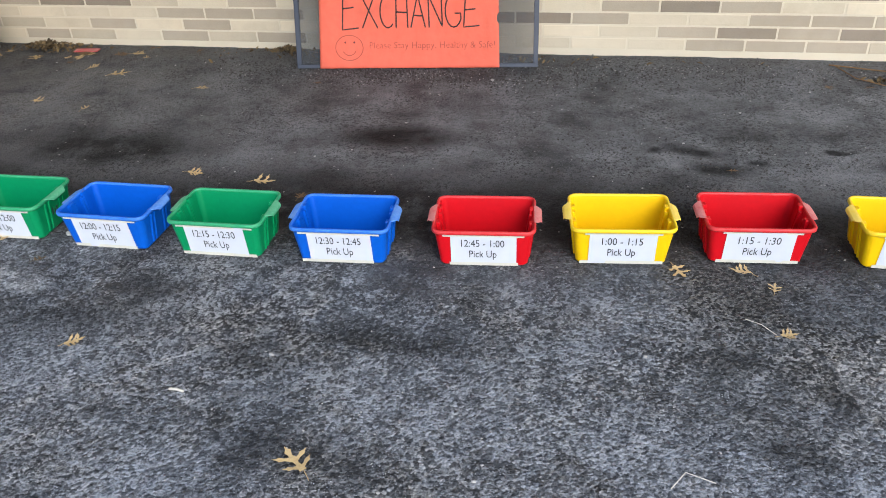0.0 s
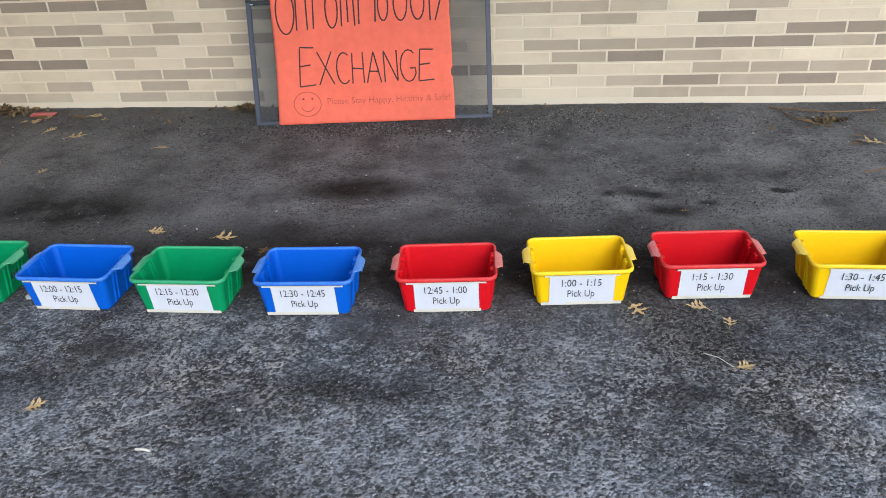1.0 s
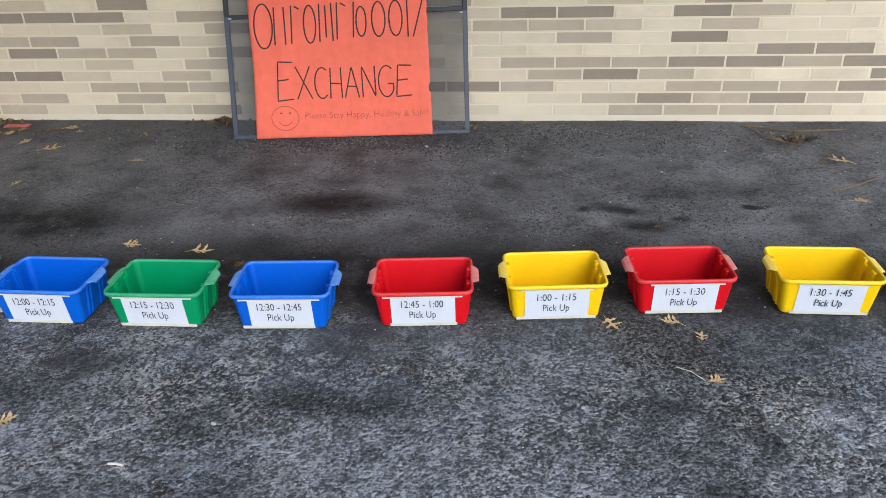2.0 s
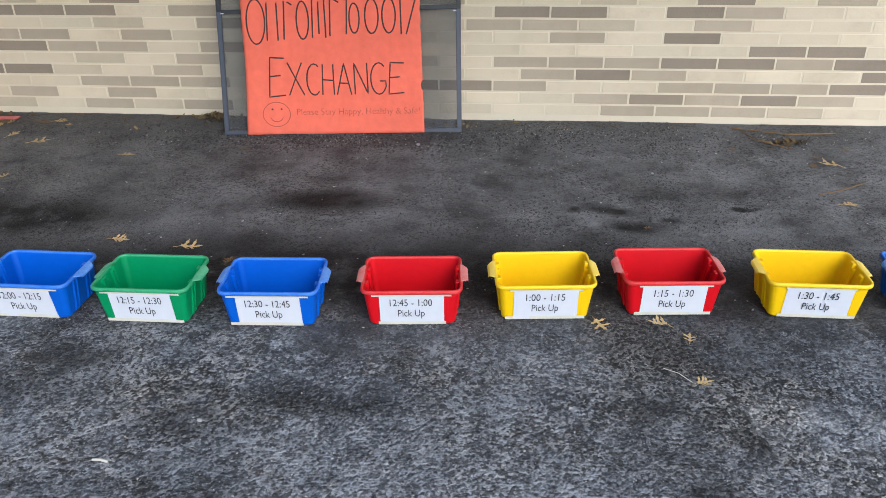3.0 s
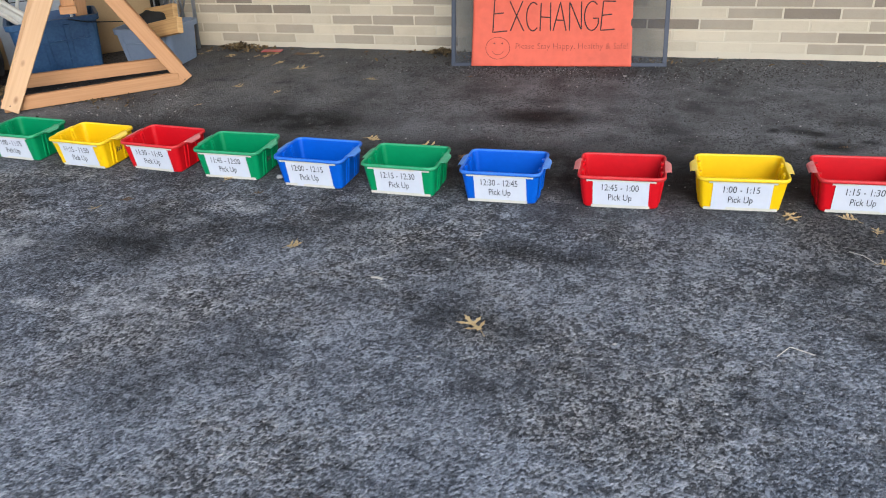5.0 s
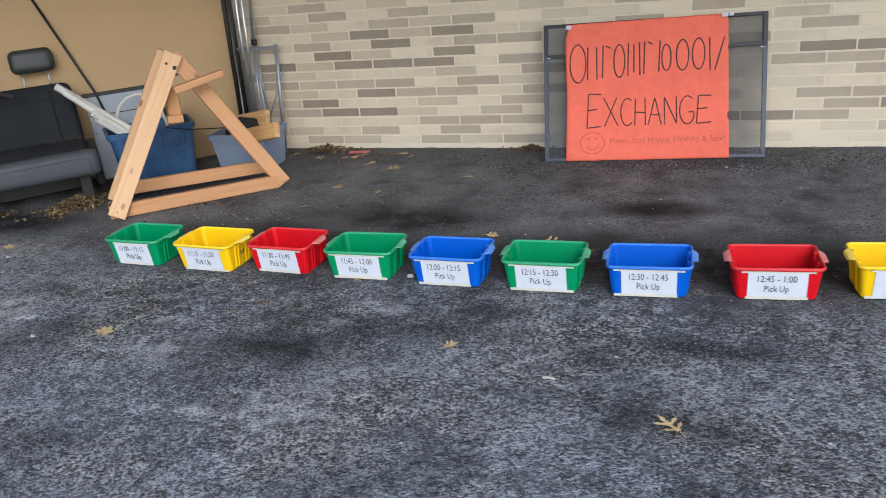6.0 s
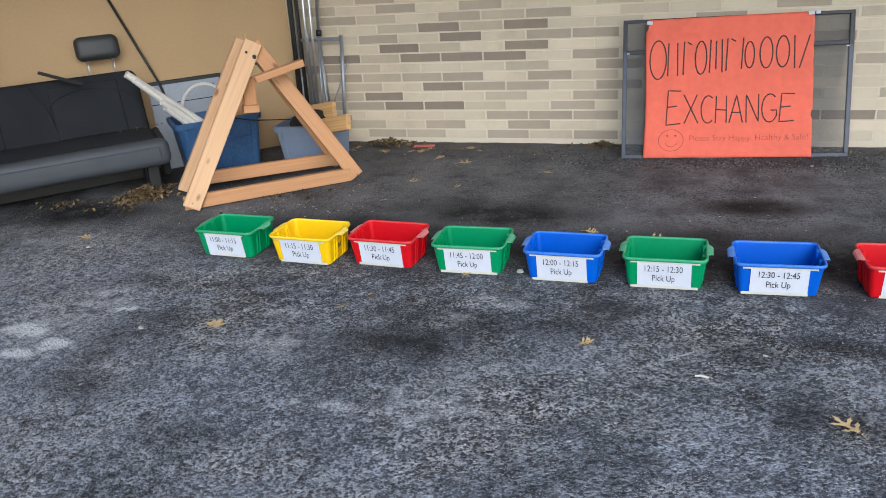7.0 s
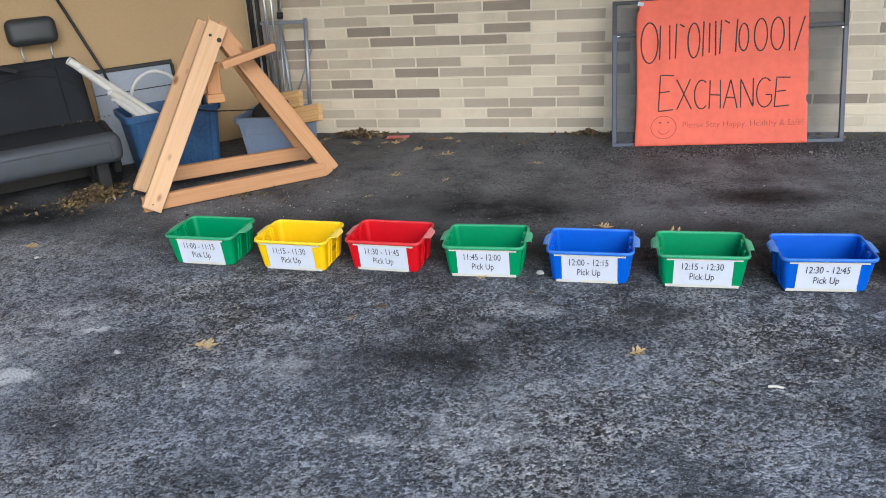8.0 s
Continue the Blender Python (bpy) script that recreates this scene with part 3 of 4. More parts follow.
def lettering(words, height, width):
    """Condensed print, set to that width and centred."""
    if words not in WORDS:
        me = text_mesh(words, height, 1.0, -0.0001)
        xs = [v.co.x for v in me.vertices]
        me.transform(Matrix.Diagonal((width / (max(xs) - min(xs)), 1, 1, 1)) @ Matrix.Translation((-(max(xs) + min(xs)) / 2, 0, 0)))
        me.materials.append(INK)
        WORDS[words] = me
    return WORDS[words]


def pickup_bin(x, y, yaw, colour, hours, tape_low, tape_high, tilt, seed):
    label = colour + " plastic storage bin with a taped paper time label"
    top = thing("storage_bin", pose(x, y, 0.001, 0, 0, yaw), label, "bin", "row of pick-up bins")
    for name, me in BIN_MESH[colour]:
        o = new(name, me)
        o.parent = top
    paper = part("paper_label", sheet_bm(0.212, 0.122, 28, 16, 0.0011, seed, 0.0002), PAPER, top, "white printed paper label")
    paper.matrix_basis = front(0.004, 0.0022) @ pose(0, 0, 0, 0, tilt, 0)
    for words, z, wide in ((hours, 0.089, 0.021 + 0.0098 * len(hours)), ("Pick Up" if hours else "", 0.045, 0.088)):
        if words:
            o = new("lettering", lettering(words, 0.0285, wide))
            o.parent = paper
            o.matrix_basis = Matrix.Translation((-0.002, -0.0016, z)) @ pose(0, 0, 0, 90)
        else:
            o = part("print_line", box_bm((0.14 if z > 0.05 else 0.085, 0.0006, 0.012), (0, -0.0016, z)), INK, paper)
    w0, x0 = tape_high
    o = part("tape", sheet_bm(w0 * 0.95, 0.0085, 12, 1, 0.0004, seed + 4, 0.0002), TAPE, top, "cream masking tape strip")
    o.matrix_basis = front(0.1185, 0.0028) @ Matrix.Translation((x0 * 0.5, 0, 0))
    w1, x1 = tape_low
    o = part("tape", sheet_bm(w1 * 0.93, 0.0125, 12, 1, 0.0004, seed + 8, 0.0002), TAPE, top, "cream masking tape strip")
    o.matrix_basis = front(0.002, 0.0028) @ Matrix.Translation((x1, 0, 0)) @ pose(0, 0, 0, 0, tilt * 0.5, 0)
    return top


def side_mark(top):
    """Faint hand-written marks on the bin's end, too small to read."""
    for y, hgt in ((0.085, 0.026), (0.098, 0.020), (0.111, 0.024)):
        m = along((0.148, y, 0.060), (0.1515, y, 0.060 + hgt), (1, 0, 0))
        part("pen_mark", box_bm((hgt, 0.004, 0.002), (hgt / 2, 0, 0.0035), m), INK, top, "black pen mark")


BINS = [
    (-3.485, -2.198, -1.8, "green", "11:00 - 11:15", (0.215, 0.0), (0.240, 0.01), 0.6),
    (-3.052, -2.219, -2.5, "yellow", "11:15 - 11:30", (0.275, 0.005), (0.285, 0.0), 0.0),
    (-2.651, -2.194, -2.6, "red", "11:30 - 11:45", (0.235, -0.01), (0.275, 0.01), 0.4),
    (-2.228, -2.212, 1.2, "green", "11:45 - 12:00", (0.280, 0.0), (0.285, 0.0), 0.0),
    (-1.808, -2.229, -0.4, "blue", "12:00 - 12:15", (0.255, -0.01), (0.285, 0.0), -0.5),
    (-1.391, -2.230, 0.8, "green", "12:15 - 12:30", (0.285, 0.0), (0.285, 0.005), 0.0),
    (-0.960, -2.222, 3.2, "blue", "12:30 - 12:45", (0.262, -0.014), (0.285, 0.0), 0.0),
    (-0.491, -2.181, 4.8, "red", "12:45 - 1:00", (0.240, 0.0), (0.275, 0.0), 0.0),
    (-0.052, -2.117, 5.4, "yellow", "1:00 - 1:15", (0.285, 0.0), (0.255, 0.0), 0.0),
    (0.371, -2.061, 4.7, "red", "1:15 - 1:30", (0.275, 0.004), (0.255, 0.006), 0.0),
    (0.838, -2.046, 0.4, "yellow", "1:30 - 1:45", (0.270, 0.008), (0.235, 0.004), 0.5),
    (1.275, -2.03, 1.0, "blue", "", (0.260, 0.0), (0.270, 0.0), 0.0),
]
for i, (x, y, yaw, colour, hours, low, high, tilt) in enumerate(BINS):
    made_bin = pickup_bin(x, y, yaw, colour, hours, low, high, tilt, i * 3.7)
    if i in (1, 3):
        side_mark(made_bin)


# ---------------- leaning window screen with its banner ----------------
def screen_and_banner():
    bl, br = Vector((-1.772, -0.347, 0.0)), Vector((-0.462, -0.226, 0.0))
    x = (br - bl).normalized()
    back = Vector((-x.y, x.x, 0))
    up = (back * 0.222 + Vector((0, 0, 0.824))).normalized()
    y = up.cross(x)
    m = Matrix((x, y, up)).transposed().to_4x4()
    m.translation = bl + Vector((0, 0, -0.001))
    w, h, bar = 1.313, 0.848, 0.655
    top = thing("window_screen", m, "grey framed insect window screen leaning against the brick wall", "window screen")
    part("frame_rail", box_bm((w, 0.016, 0.022), (w / 2, 0, 0.011), bevel=0.002), FRAME_GREY, top)
    part("frame_rail", box_bm((w, 0.016, 0.020), (w / 2, 0, h - 0.010), bevel=0.002), FRAME_BLACK, top, "black upper rail")
    part("frame_rail", box_bm((w - 0.05, 0.014, 0.024), (0, 0, 0), Matrix.Translation((w / 2, 0, bar + 0.004)) @ pose(0, 0, 0, 0, -0.6), bevel=0.002), FRAME_BLACK, top, "black middle rail")
    for sx in (0, 1):
        xx = 0.013 if sx == 0 else w - 0.013
        part("frame_stile", box_bm((0.026, 0.018, bar - 0.022), (xx, 0, 0.022 + (bar - 0.022) / 2), bevel=0.002), FRAME_GREY, top)
        part("frame_stile", box_bm((0.026, 0.018, h - bar - 0.02), (xx, 0, bar + (h - bar - 0.02) / 2), bevel=0.002), FRAME_BLACK, top, "black upper stile")
        part("corner_clip", box_bm((0.016, 0.004, 0.006), (xx + (0.02 if sx == 0 else -0.02), -0.011, bar - 0.010), bevel=0.001), STEEL, top, "bright metal clip")
    part("netting", box_bm((w - 0.04, 0.0012, h - 0.03), (w / 2, 0.003, h / 2)), NET, top, "dark fine insect netting")

    # the banner hangs over the front of the screen
    pw, ph = 0.965, 0.842
    bx = 0.618
    def paper_y(px, pz):
        u, f = px / pw + 0.5, pz / ph
        yy = -0.002 + 0.0095 * noise.noise((u * 4, f * 3.2, 2)) + 0.0075 * noise.noise((u * 11, f * 2.2, 8)) + 0.0016 * noise.noise((u * 30, f * 26, 3))
        yy -= 0.008 * math.exp(-((f - 0.93 + 0.10 * u) / 0.025) ** 2) * max(0, 1 - u * 1.6)
        return yy - 0.006 * math.exp(-((f - 0.62 - 0.05 * math.sin(u * 5)) / 0.03) ** 2) * max(0, u - 0.35)

    bm = bmesh.new()
    nx, ny = 72, 60
    g = []
    for j in range(ny + 1):
        f = j / ny
        row = []
        for i in range(nx + 1):
            u = i / nx
            left = -0.475 - 0.012 * (1 - f) + 0.006 * math.sin(f * 5) + (0.014 if f > 0.93 and i == 0 else 0)
            right = 0.472 + 0.018 * (1 - f) + 0.003 * noise.noise((f * 19, 2, 1)) - (0.009 if i == nx and 0.27 < f < 0.33 else 0)
            zz = ph * f + (0.010 * u - 0.004) * f + 0.002 * noise.noise((u * 9, f, 7)) * (1 if j in (0, ny) else 0)
            px = left + (right - left) * u
            row.append(bm.verts.new((px, paper_y(px, zz), zz)))
        g.append(row)
    fs = [bm.faces.new((g[j][i], g[j][i + 1], g[j + 1][i + 1], g[j + 1][i])) for j in range(ny) for i in range(nx)]
    r = bmesh.ops.extrude_face_region(bm, geom=fs)
    bmesh.ops.translate(bm, verts=[v for v in r["geom"] if isinstance(v, bmesh.types.BMVert)], vec=(0, 0.0006, 0))
    bmat = m @ Matrix.Translation((bx, -0.020, 0.001))
    ban = thing("paper_banner", bmat, "hand-lettered orange paper banner taped to the window screen", "banner")
    sheet = part("sheet", bm, POSTER, ban, "orange banner paper with soft creases", True)

    def strokes(name, lines, r=0.0038, ink=MARKER):
        b = bmesh.new()
        for pts in lines:
            fine = [pts[0]]
            for p, q in zip(pts, pts[1:]):
                steps = max(1, int(math.dist(p, q) / 0.012))
                fine += [(p[0] + (q[0] - p[0]) * k / steps, p[1] + (q[1] - p[1]) * k / steps) for k in range(1, steps + 1)]
            add_tube(b, [(px, 0, pz) for px, pz in fine], r, 5)
        for v in b.verts:
            v.co.y = v.co.y * 0.3 + paper_y(v.co.x, v.co.z) - 0.0012
        return part(name, b, ink, sheet)

    def letter(kind, x0, z0, ww, hh):
        P = lambda u, v: (x0 + u * ww, z0 + v * hh)
        arc = lambda cx, cz, rx, rz, a0, a1, c=14: [P(cx + rx * math.cos(radians(a0 + (a1 - a0) * k / c)), cz + rz * math.sin(radians(a0 + (a1 - a0) * k / c))) for k in range(c + 1)]
        shapes = {
            "E": [[P(1, .98), P(.12, 1.0), P(.0, .0), P(1, .04)], [P(.06, .52), P(.75, .55)]],
            "X": [[P(0, 1), P(1, 0)], [P(.9, 1), P(.05, 0)]],
            "C": [arc(.6, .5, .6, .5, 55, 310)],
            "H": [[P(.05, 1), P(0, 0)], [P(.95, 1), P(1, 0)], [P(.03, .5), P(.97, .47)]],
            "A": [[P(0, 0), P(.5, 1), P(1, 0)], [P(.2, .38), P(.82, .36)]],
            "N": [[P(.05, 0), P(0, 1), P(1, .02), P(.95, 1)]],
            "G": [arc(.55, .5, .55, .5, 50, 330) + [P(1.0, .42), P(.62, .42)]],
            "loop": [arc(.5, .5, .5, .5, 70, 430, 22)],
            "pair": [[P(.05, 1), P(0, 0)], [P(.95, 1), P(1, 0)]],
            "three": [[P(.0, 0), P(.05, 1)], [P(.5, .1), P(.5, .95)], [P(1, 0), P(.95, 1)]],
            "stem": [[P(.1, 1), P(0, 0)], [P(.45, .98), P(.95, .9)]],
            "stem_loop": [[P(.1, 1), P(0, 0)], arc(.6, .45, .36, .42, 60, 420, 18)],
            "lean": [[P(0, 1), P(.05, 0)], [P(1.1, 1), P(.4, 0)]],
        }
        return shapes[kind]

    # the upper word is a trade name: plain loops and upright strokes stand for it
    marks = (("loop", -0.455, .482, .098, .232), ("pair", -0.348, .500, .058, .196), ("stem", -0.258, .505, .052, .198), ("loop", -0.188, .505, .066, .196), ("three", -0.104, .512, .072, .196),
             ("stem", -0.010, .520, .055, .192), ("stem_loop", 0.078, .528, .074, .184), ("loop", 0.180, .530, .072, .180), ("loop", 0.272, .532, .072, .182), ("lean", 0.370, .524, .076, .190))
    for kind, x0, z0, ww, hh in marks:
        strokes("marker_mark", letter(kind, x0, z0, ww, hh), 0.0042)
    x0 = -0.352
    for ch, ww, hh in zip("EXCHANGE", (.085, .085, .066, .062, .076, .072, .080, .082), (.19, .158, .15, .148, .150, .152, .152, .152)):
        strokes("marker_letter", letter(ch, x0, 0.210 + (0 if ch != "E" or x0 > -0.3 else -0.008), ww * 1.02, hh * 1.10))
        x0 += ww + 0.018
    # a drawn smiling disc
    cx, cz = -0.320, 0.108
    circle = [(cx + 0.074 * math.cos(k * math.pi / 12), cz + 0.066 * math.sin(k * math.pi / 12)) for k in range(25)]
    smile = [(cx + 0.036 * math.cos(a), cz - 0.004 + 0.036 * math.sin(a)) for a in (radians(200 + 14 * k) for k in range(11))]
    strokes("drawn_circle", [circle], 0.0016, FINE_INK)
    strokes("drawn_smile", [smile], 0.0016, FINE_INK)
    for s in (-1, 1):
        strokes("drawn_eye", [[(cx + s * 0.024, cz + 0.026), (cx + s * 0.024 + 0.006, cz + 0.031)]], 0.0045)
    me = text_mesh("Please Stay Happy, Healthy & Safe!", 0.034, 0.99, -0.0010)
    for v in me.vertices:
        v.co.z += 0.0012 - paper_y(v.co.x + 0.128, v.co.y + 0.118)
    me.materials.append(FINE_INK)
    o = new("lettering", me)
    o.parent = sheet
    o.matrix_basis = Matrix.Translation((0.128, 0.0, 0.118)) @ pose(0, 0, 0, 90)
    for k, (tx, tz, rot) in enumerate(((-0.462, 0.822, 8), (0.455, 0.838, -6), (0.490, 0.842, 0))):
        o = part("tape", sheet_bm(0.034 if k < 2 else 0.026, 0.022, 8, 4, 0.003, k * 3.0), PAPER, ban, "torn white tape", True)
        o.matrix_basis = Matrix.Translation((tx, -0.012, tz - 0.012)) @ pose(0, 0, 0, 0, rot, 0)


screen_and_banner()


# ---------------- timber A-frame ----------------
def a_frame():
    m = pose(-4.15, -1.59, 0.002, 0, 0, 39.7)
    top = thing("timber_frame", m, "triangular frame of raw pine boards standing on the asphalt", "wooden frame")
    T = 0.038
    lean = lambda z: 0.10 * z / 0.93
    f = (0, -1, 0.1)
    part("leg", board_bm((0.018, lean(0.03) - 0.040, 0.02), (0.541, lean(0.93) - 0.040, 0.905), 0.100, T, f), WOOD, top)
    part("leg", board_bm((1.040, lean(0.03), 0.025), (0.535, lean(0.93), 0.892), 0.089, T, f), WOOD_RED, top)
    part("stretcher", board_bm((-0.015, 0.004, 0.042), (1.000, 0.004, 0.042), 0.080, T, (0, -1, 0)), WOOD_RED, top)
    part("leg", board_bm((0.010, 0.285, 0.04), (0.498, 0.150, 0.915), 0.089, T, (0, -1, -0.1)), WOOD, top)
    part("leg", board_bm((1.010, 0.325, 0.035), (0.545, 0.175, 0.870), 0.089, T, (0, -1, -0.1)), WOOD_RED, top)
    part("stretcher", board_bm((0.020, 0.325, 0.092), (0.990, 0.290, 0.078), 0.080, T, (0, -1, 0)), WOOD_RED, top)
    part("peg", board_bm((0.500, -0.070, 0.712), (0.790, -0.050, 0.770), 0.040, 0.060, (0, -1, 0)), WOOD_RED, top, "short pine peg")
    part("spacer", board_bm((0.485, 0.115, 0.70), (0.475, 0.13, 0.52), 0.075, T, (0, -1, 0)), WOOD_RED, top)
    part("spacer", board_bm((0.425, 0.110, 0.522), (0.520, 0.110, 0.516), 0.045, 0.06, (0, -1, 0)), WOOD_RED, top)
    for x, z in ((0.490, 0.855), (0.530, 0.825), (0.533, 0.785), (0.03, 0.05), (1.03, 0.045)):
        o = part("bolt_hole", tube_bm([(x, lean(z) - 0.0602, z), (x, lean(z) - 0.055, z)], 0.008 if z > 0.1 else 0.004, 8), BLACK_METAL, top, "dark drilled hole")
        if 0.80 < z < 0.84:
            o.matrix_basis = Matrix.Translation((x, 0, z)) @ Matrix.Diagonal((1.6, 1, 1.6, 1)) @ Matrix.Translation((-x, 0, -z))
    part("nail", tube_bm([(0.500, 0.06, 0.90), (0.500, 0.06, 0.955)], 0.004, 6), WOOD_PALE, top, "pale splinter at the tip")


a_frame()

# ---------------- things along the tan wall ----------------
NOOK = pose(*CORNER, 0, 0, 0, 45)


def soft_box(size, at, m=Matrix(), round_=0.03, seg=4):
    return box_bm(size, at, m, round_, seg)


def bench_seat():
    top = thing("vehicle_bench_seat", NOOK @ pose(-1.83, -0.5, 0, 0, 0, 0), "removed grey vehicle bench seat standing against the tan wall", "bench seat")
    W = 1.42
    # local: x along the bench, y towards the wall
    part("cushion", soft_box((W, 0.44, 0.11), (0, 0.01, 0.312), pose(0, 0, 0, 2), 0.045), CLOTH, top, "charcoal cloth cushion", True)
    part("front_bolster", soft_box((W + 0.06, 0.13, 0.165), (0.015, -0.215, 0.276), pose(0, 0, 0), 0.05), VINYL, top, "slate vinyl bolster", True)
    part("piping", tube_bm([(-W / 2 - 0.01, -0.280, 0.318), (W / 2 - 0.02, -0.280, 0.318), (W / 2 - 0.015, -0.280, 0.225)], 0.004, 6), VINYL, top)
    m = Matrix.Translation((0, 0.175, 0.33)) @ pose(0, 0, 0, -20)
    part("backrest", soft_box((W - 0.02, 0.12, 0.43), (0, 0.0, 0.20), m, 0.05), CLOTH, top, "charcoal cloth backrest", True)
    for sx in (-0.36, 0.36):
        part("back_panel", soft_box((0.42, 0.03, 0.34), (sx, -0.058, 0.19), m, 0.014, 3), CLOTH, top, "", True)
    arch = [m @ Vector((0.14 + 0.50 * k / 12, -0.076, 0.235 + 0.085 * math.sin(math.pi * k / 12) ** 0.6)) for k in range(13)]
    part("seam", tube_bm(arch, 0.004, 6), CLOTH, top, "arched seam of the single seat")
    part("seam", tube_bm([m @ Vector((0.16, -0.074, 0.02)), m @ Vector((0.125, -0.074, 0.22)), m @ Vector((0.06, -0.066, 0.38))], 0.005, 6), RUBBER, top, "gap between the seat backs")
    # added dark sheet, stands in for the shade beneath the seat
    part("rear_pan", box_bm((W - 0.10, 0.02, 0.25), (0, 0.20, 0.15), bevel=0.004), BLACK_METAL, top, "black sheet added for the shade under the seat")
    part("side_shell", soft_box((0.05, 0.30, 0.24), (W / 2 + 0.020, 0.07, 0.215), pose(0, 0, 0, 6), 0.02, 3), RUBBER, top, "black plastic side shell", True)
    for sx in (-0.64, 0.64):
        leg = part("leg_frame", box_bm((0.075, 0.36, 0.035), (sx, 0.02, 0.20), bevel=0.006), BLACK_METAL, top, "black steel leg frame")
        for yy in (-0.12, 0.18):
            part("foot", box_bm((0.075, 0.06, 0.19), (sx, yy, 0.095), bevel=0.008), BLACK_METAL, leg)
    for cx in (0.515, -0.23):
        hm = Matrix.Translation((cx - 0.008, 0.345, -0.014)) @ pose(0, 0, 0, -8)
        h = part("headrest", soft_box((0.272, 0.095, 0.155), (0, -0.06, 0.892), hm, 0.044, 5), HEADREST, top, "slate vinyl headrest on steel posts", True)
        for px in (-0.078, 0.078):
            part("post", tube_bm([hm @ Vector((px, -0.06, 0.68)), hm @ Vector((px, -0.06, 0.84))], 0.0065, 8), STEEL, h, "bright steel post", True)
    part("seat_belt", board_bm((0.13, 0.20, 0.795), (0.36, 0.12, 0.70), 0.022, 0.004, (0, -1, 0.6)), RUBBER, top, "black belt strap")


bench_seat()

# steel rod that leans on the tan wall
single("leaning_rod", tube_bm([(-1.255, -0.012, 1.36), (-0.985, -0.05, 0.60), (-0.86, -0.16, 0.02)], 0.009, 8), BLACK_METAL, NOOK,
       "thin dark steel rod leaning on the tan wall", "rod", smooth=True)


def grey_panel():
    top = thing("folded_table_panel", NOOK @ pose(-0.82, -0.10, 0.0, -6), "grey plastic panel with black trim leaning on the tan wall", "panel")
    part("sheet", box_bm((0.49, 0.02, 0.58), (0, 0, 0.29), bevel=0.003), PANEL_GREY, top)
    part("trim", box_bm((0.52, 0.03, 0.026), (0, 0, 0.593), bevel=0.004), BLACK_METAL, top, "black edge trim")
    part("trim", box_bm((0.022, 0.03, 0.58), (0.256, 0, 0.29), bevel=0.004), BLACK_METAL, top, "black edge trim")
    part("groove", box_bm((0.47, 0.004, 0.006), (-0.005, -0.011, 0.45)), BLACK_METAL, top)
    for px in (0.15, 0.195):
        part("screw", tube_bm([(px, -0.014, 0.54), (px, -0.008, 0.54)], 0.006, 8), BLACK_METAL, top)


grey_panel()


def tote(name, m, w, d, h, material, label, taper=0.06, ribs=5):
    top = thing(name, m, label, "tote")
    bm = bmesh.new()
    wb, db = w - taper, d - taper
    loft(bm, [ring(bm, wb, db, 0.03, 0.0), ring(bm, w, d, 0.04, h), ring(bm, w - 0.008, d - 0.008, 0.036, h), ring(bm, wb - 0.008, db - 0.008, 0.026, 0.006)], True, True)
    part("body", bm, material, top)
    bm = bmesh.new()
    rr = [ring(bm, w - 0.002, d - 0.002, 0.04, h - 0.035), ring(bm, w + 0.03, d + 0.03, 0.05, h - 0.035), ring(bm, w + 0.036, d + 0.036, 0.052, h), ring(bm, w - 0.004, d - 0.004, 0.04, h + 0.003)]
    loft(bm, rr + rr[:1])
    part("rim", bm, material, top)
    for k in range(ribs):
        x = (k / (ribs - 1) - 0.5) * wb * 0.82
        part("rib", board_bm((x, -db / 2 - 0.001, 0.015), (x * w / wb, -d / 2 - 0.001, h - 0.037), 0.035, 0.008, (0, -1, 0)), material, top)
    part("groove", board_bm((-wb / 2 + 0.03, -d / 2 + 0.010, h * 0.62), (wb / 2 - 0.03, -d / 2 + 0.010, h * 0.62), 0.012, 0.01, (0, -1, 0)), material, top)
    return top


tote("storage_tote", NOOK @ pose(-0.715, -0.372, 0.002, 0, 0, 0), 0.545, 0.34, 0.378, TOTE_BLUE, "scuffed navy blue plastic tote full of odds and ends", 0.07, 4)
tote("storage_tote", pose(-3.865, -0.46, 0.002, 0, 0, 2), 0.43, 0.34, 0.262, TOTE_GREY, "grey-blue plastic tote behind the timber frame", 0.05, 2)


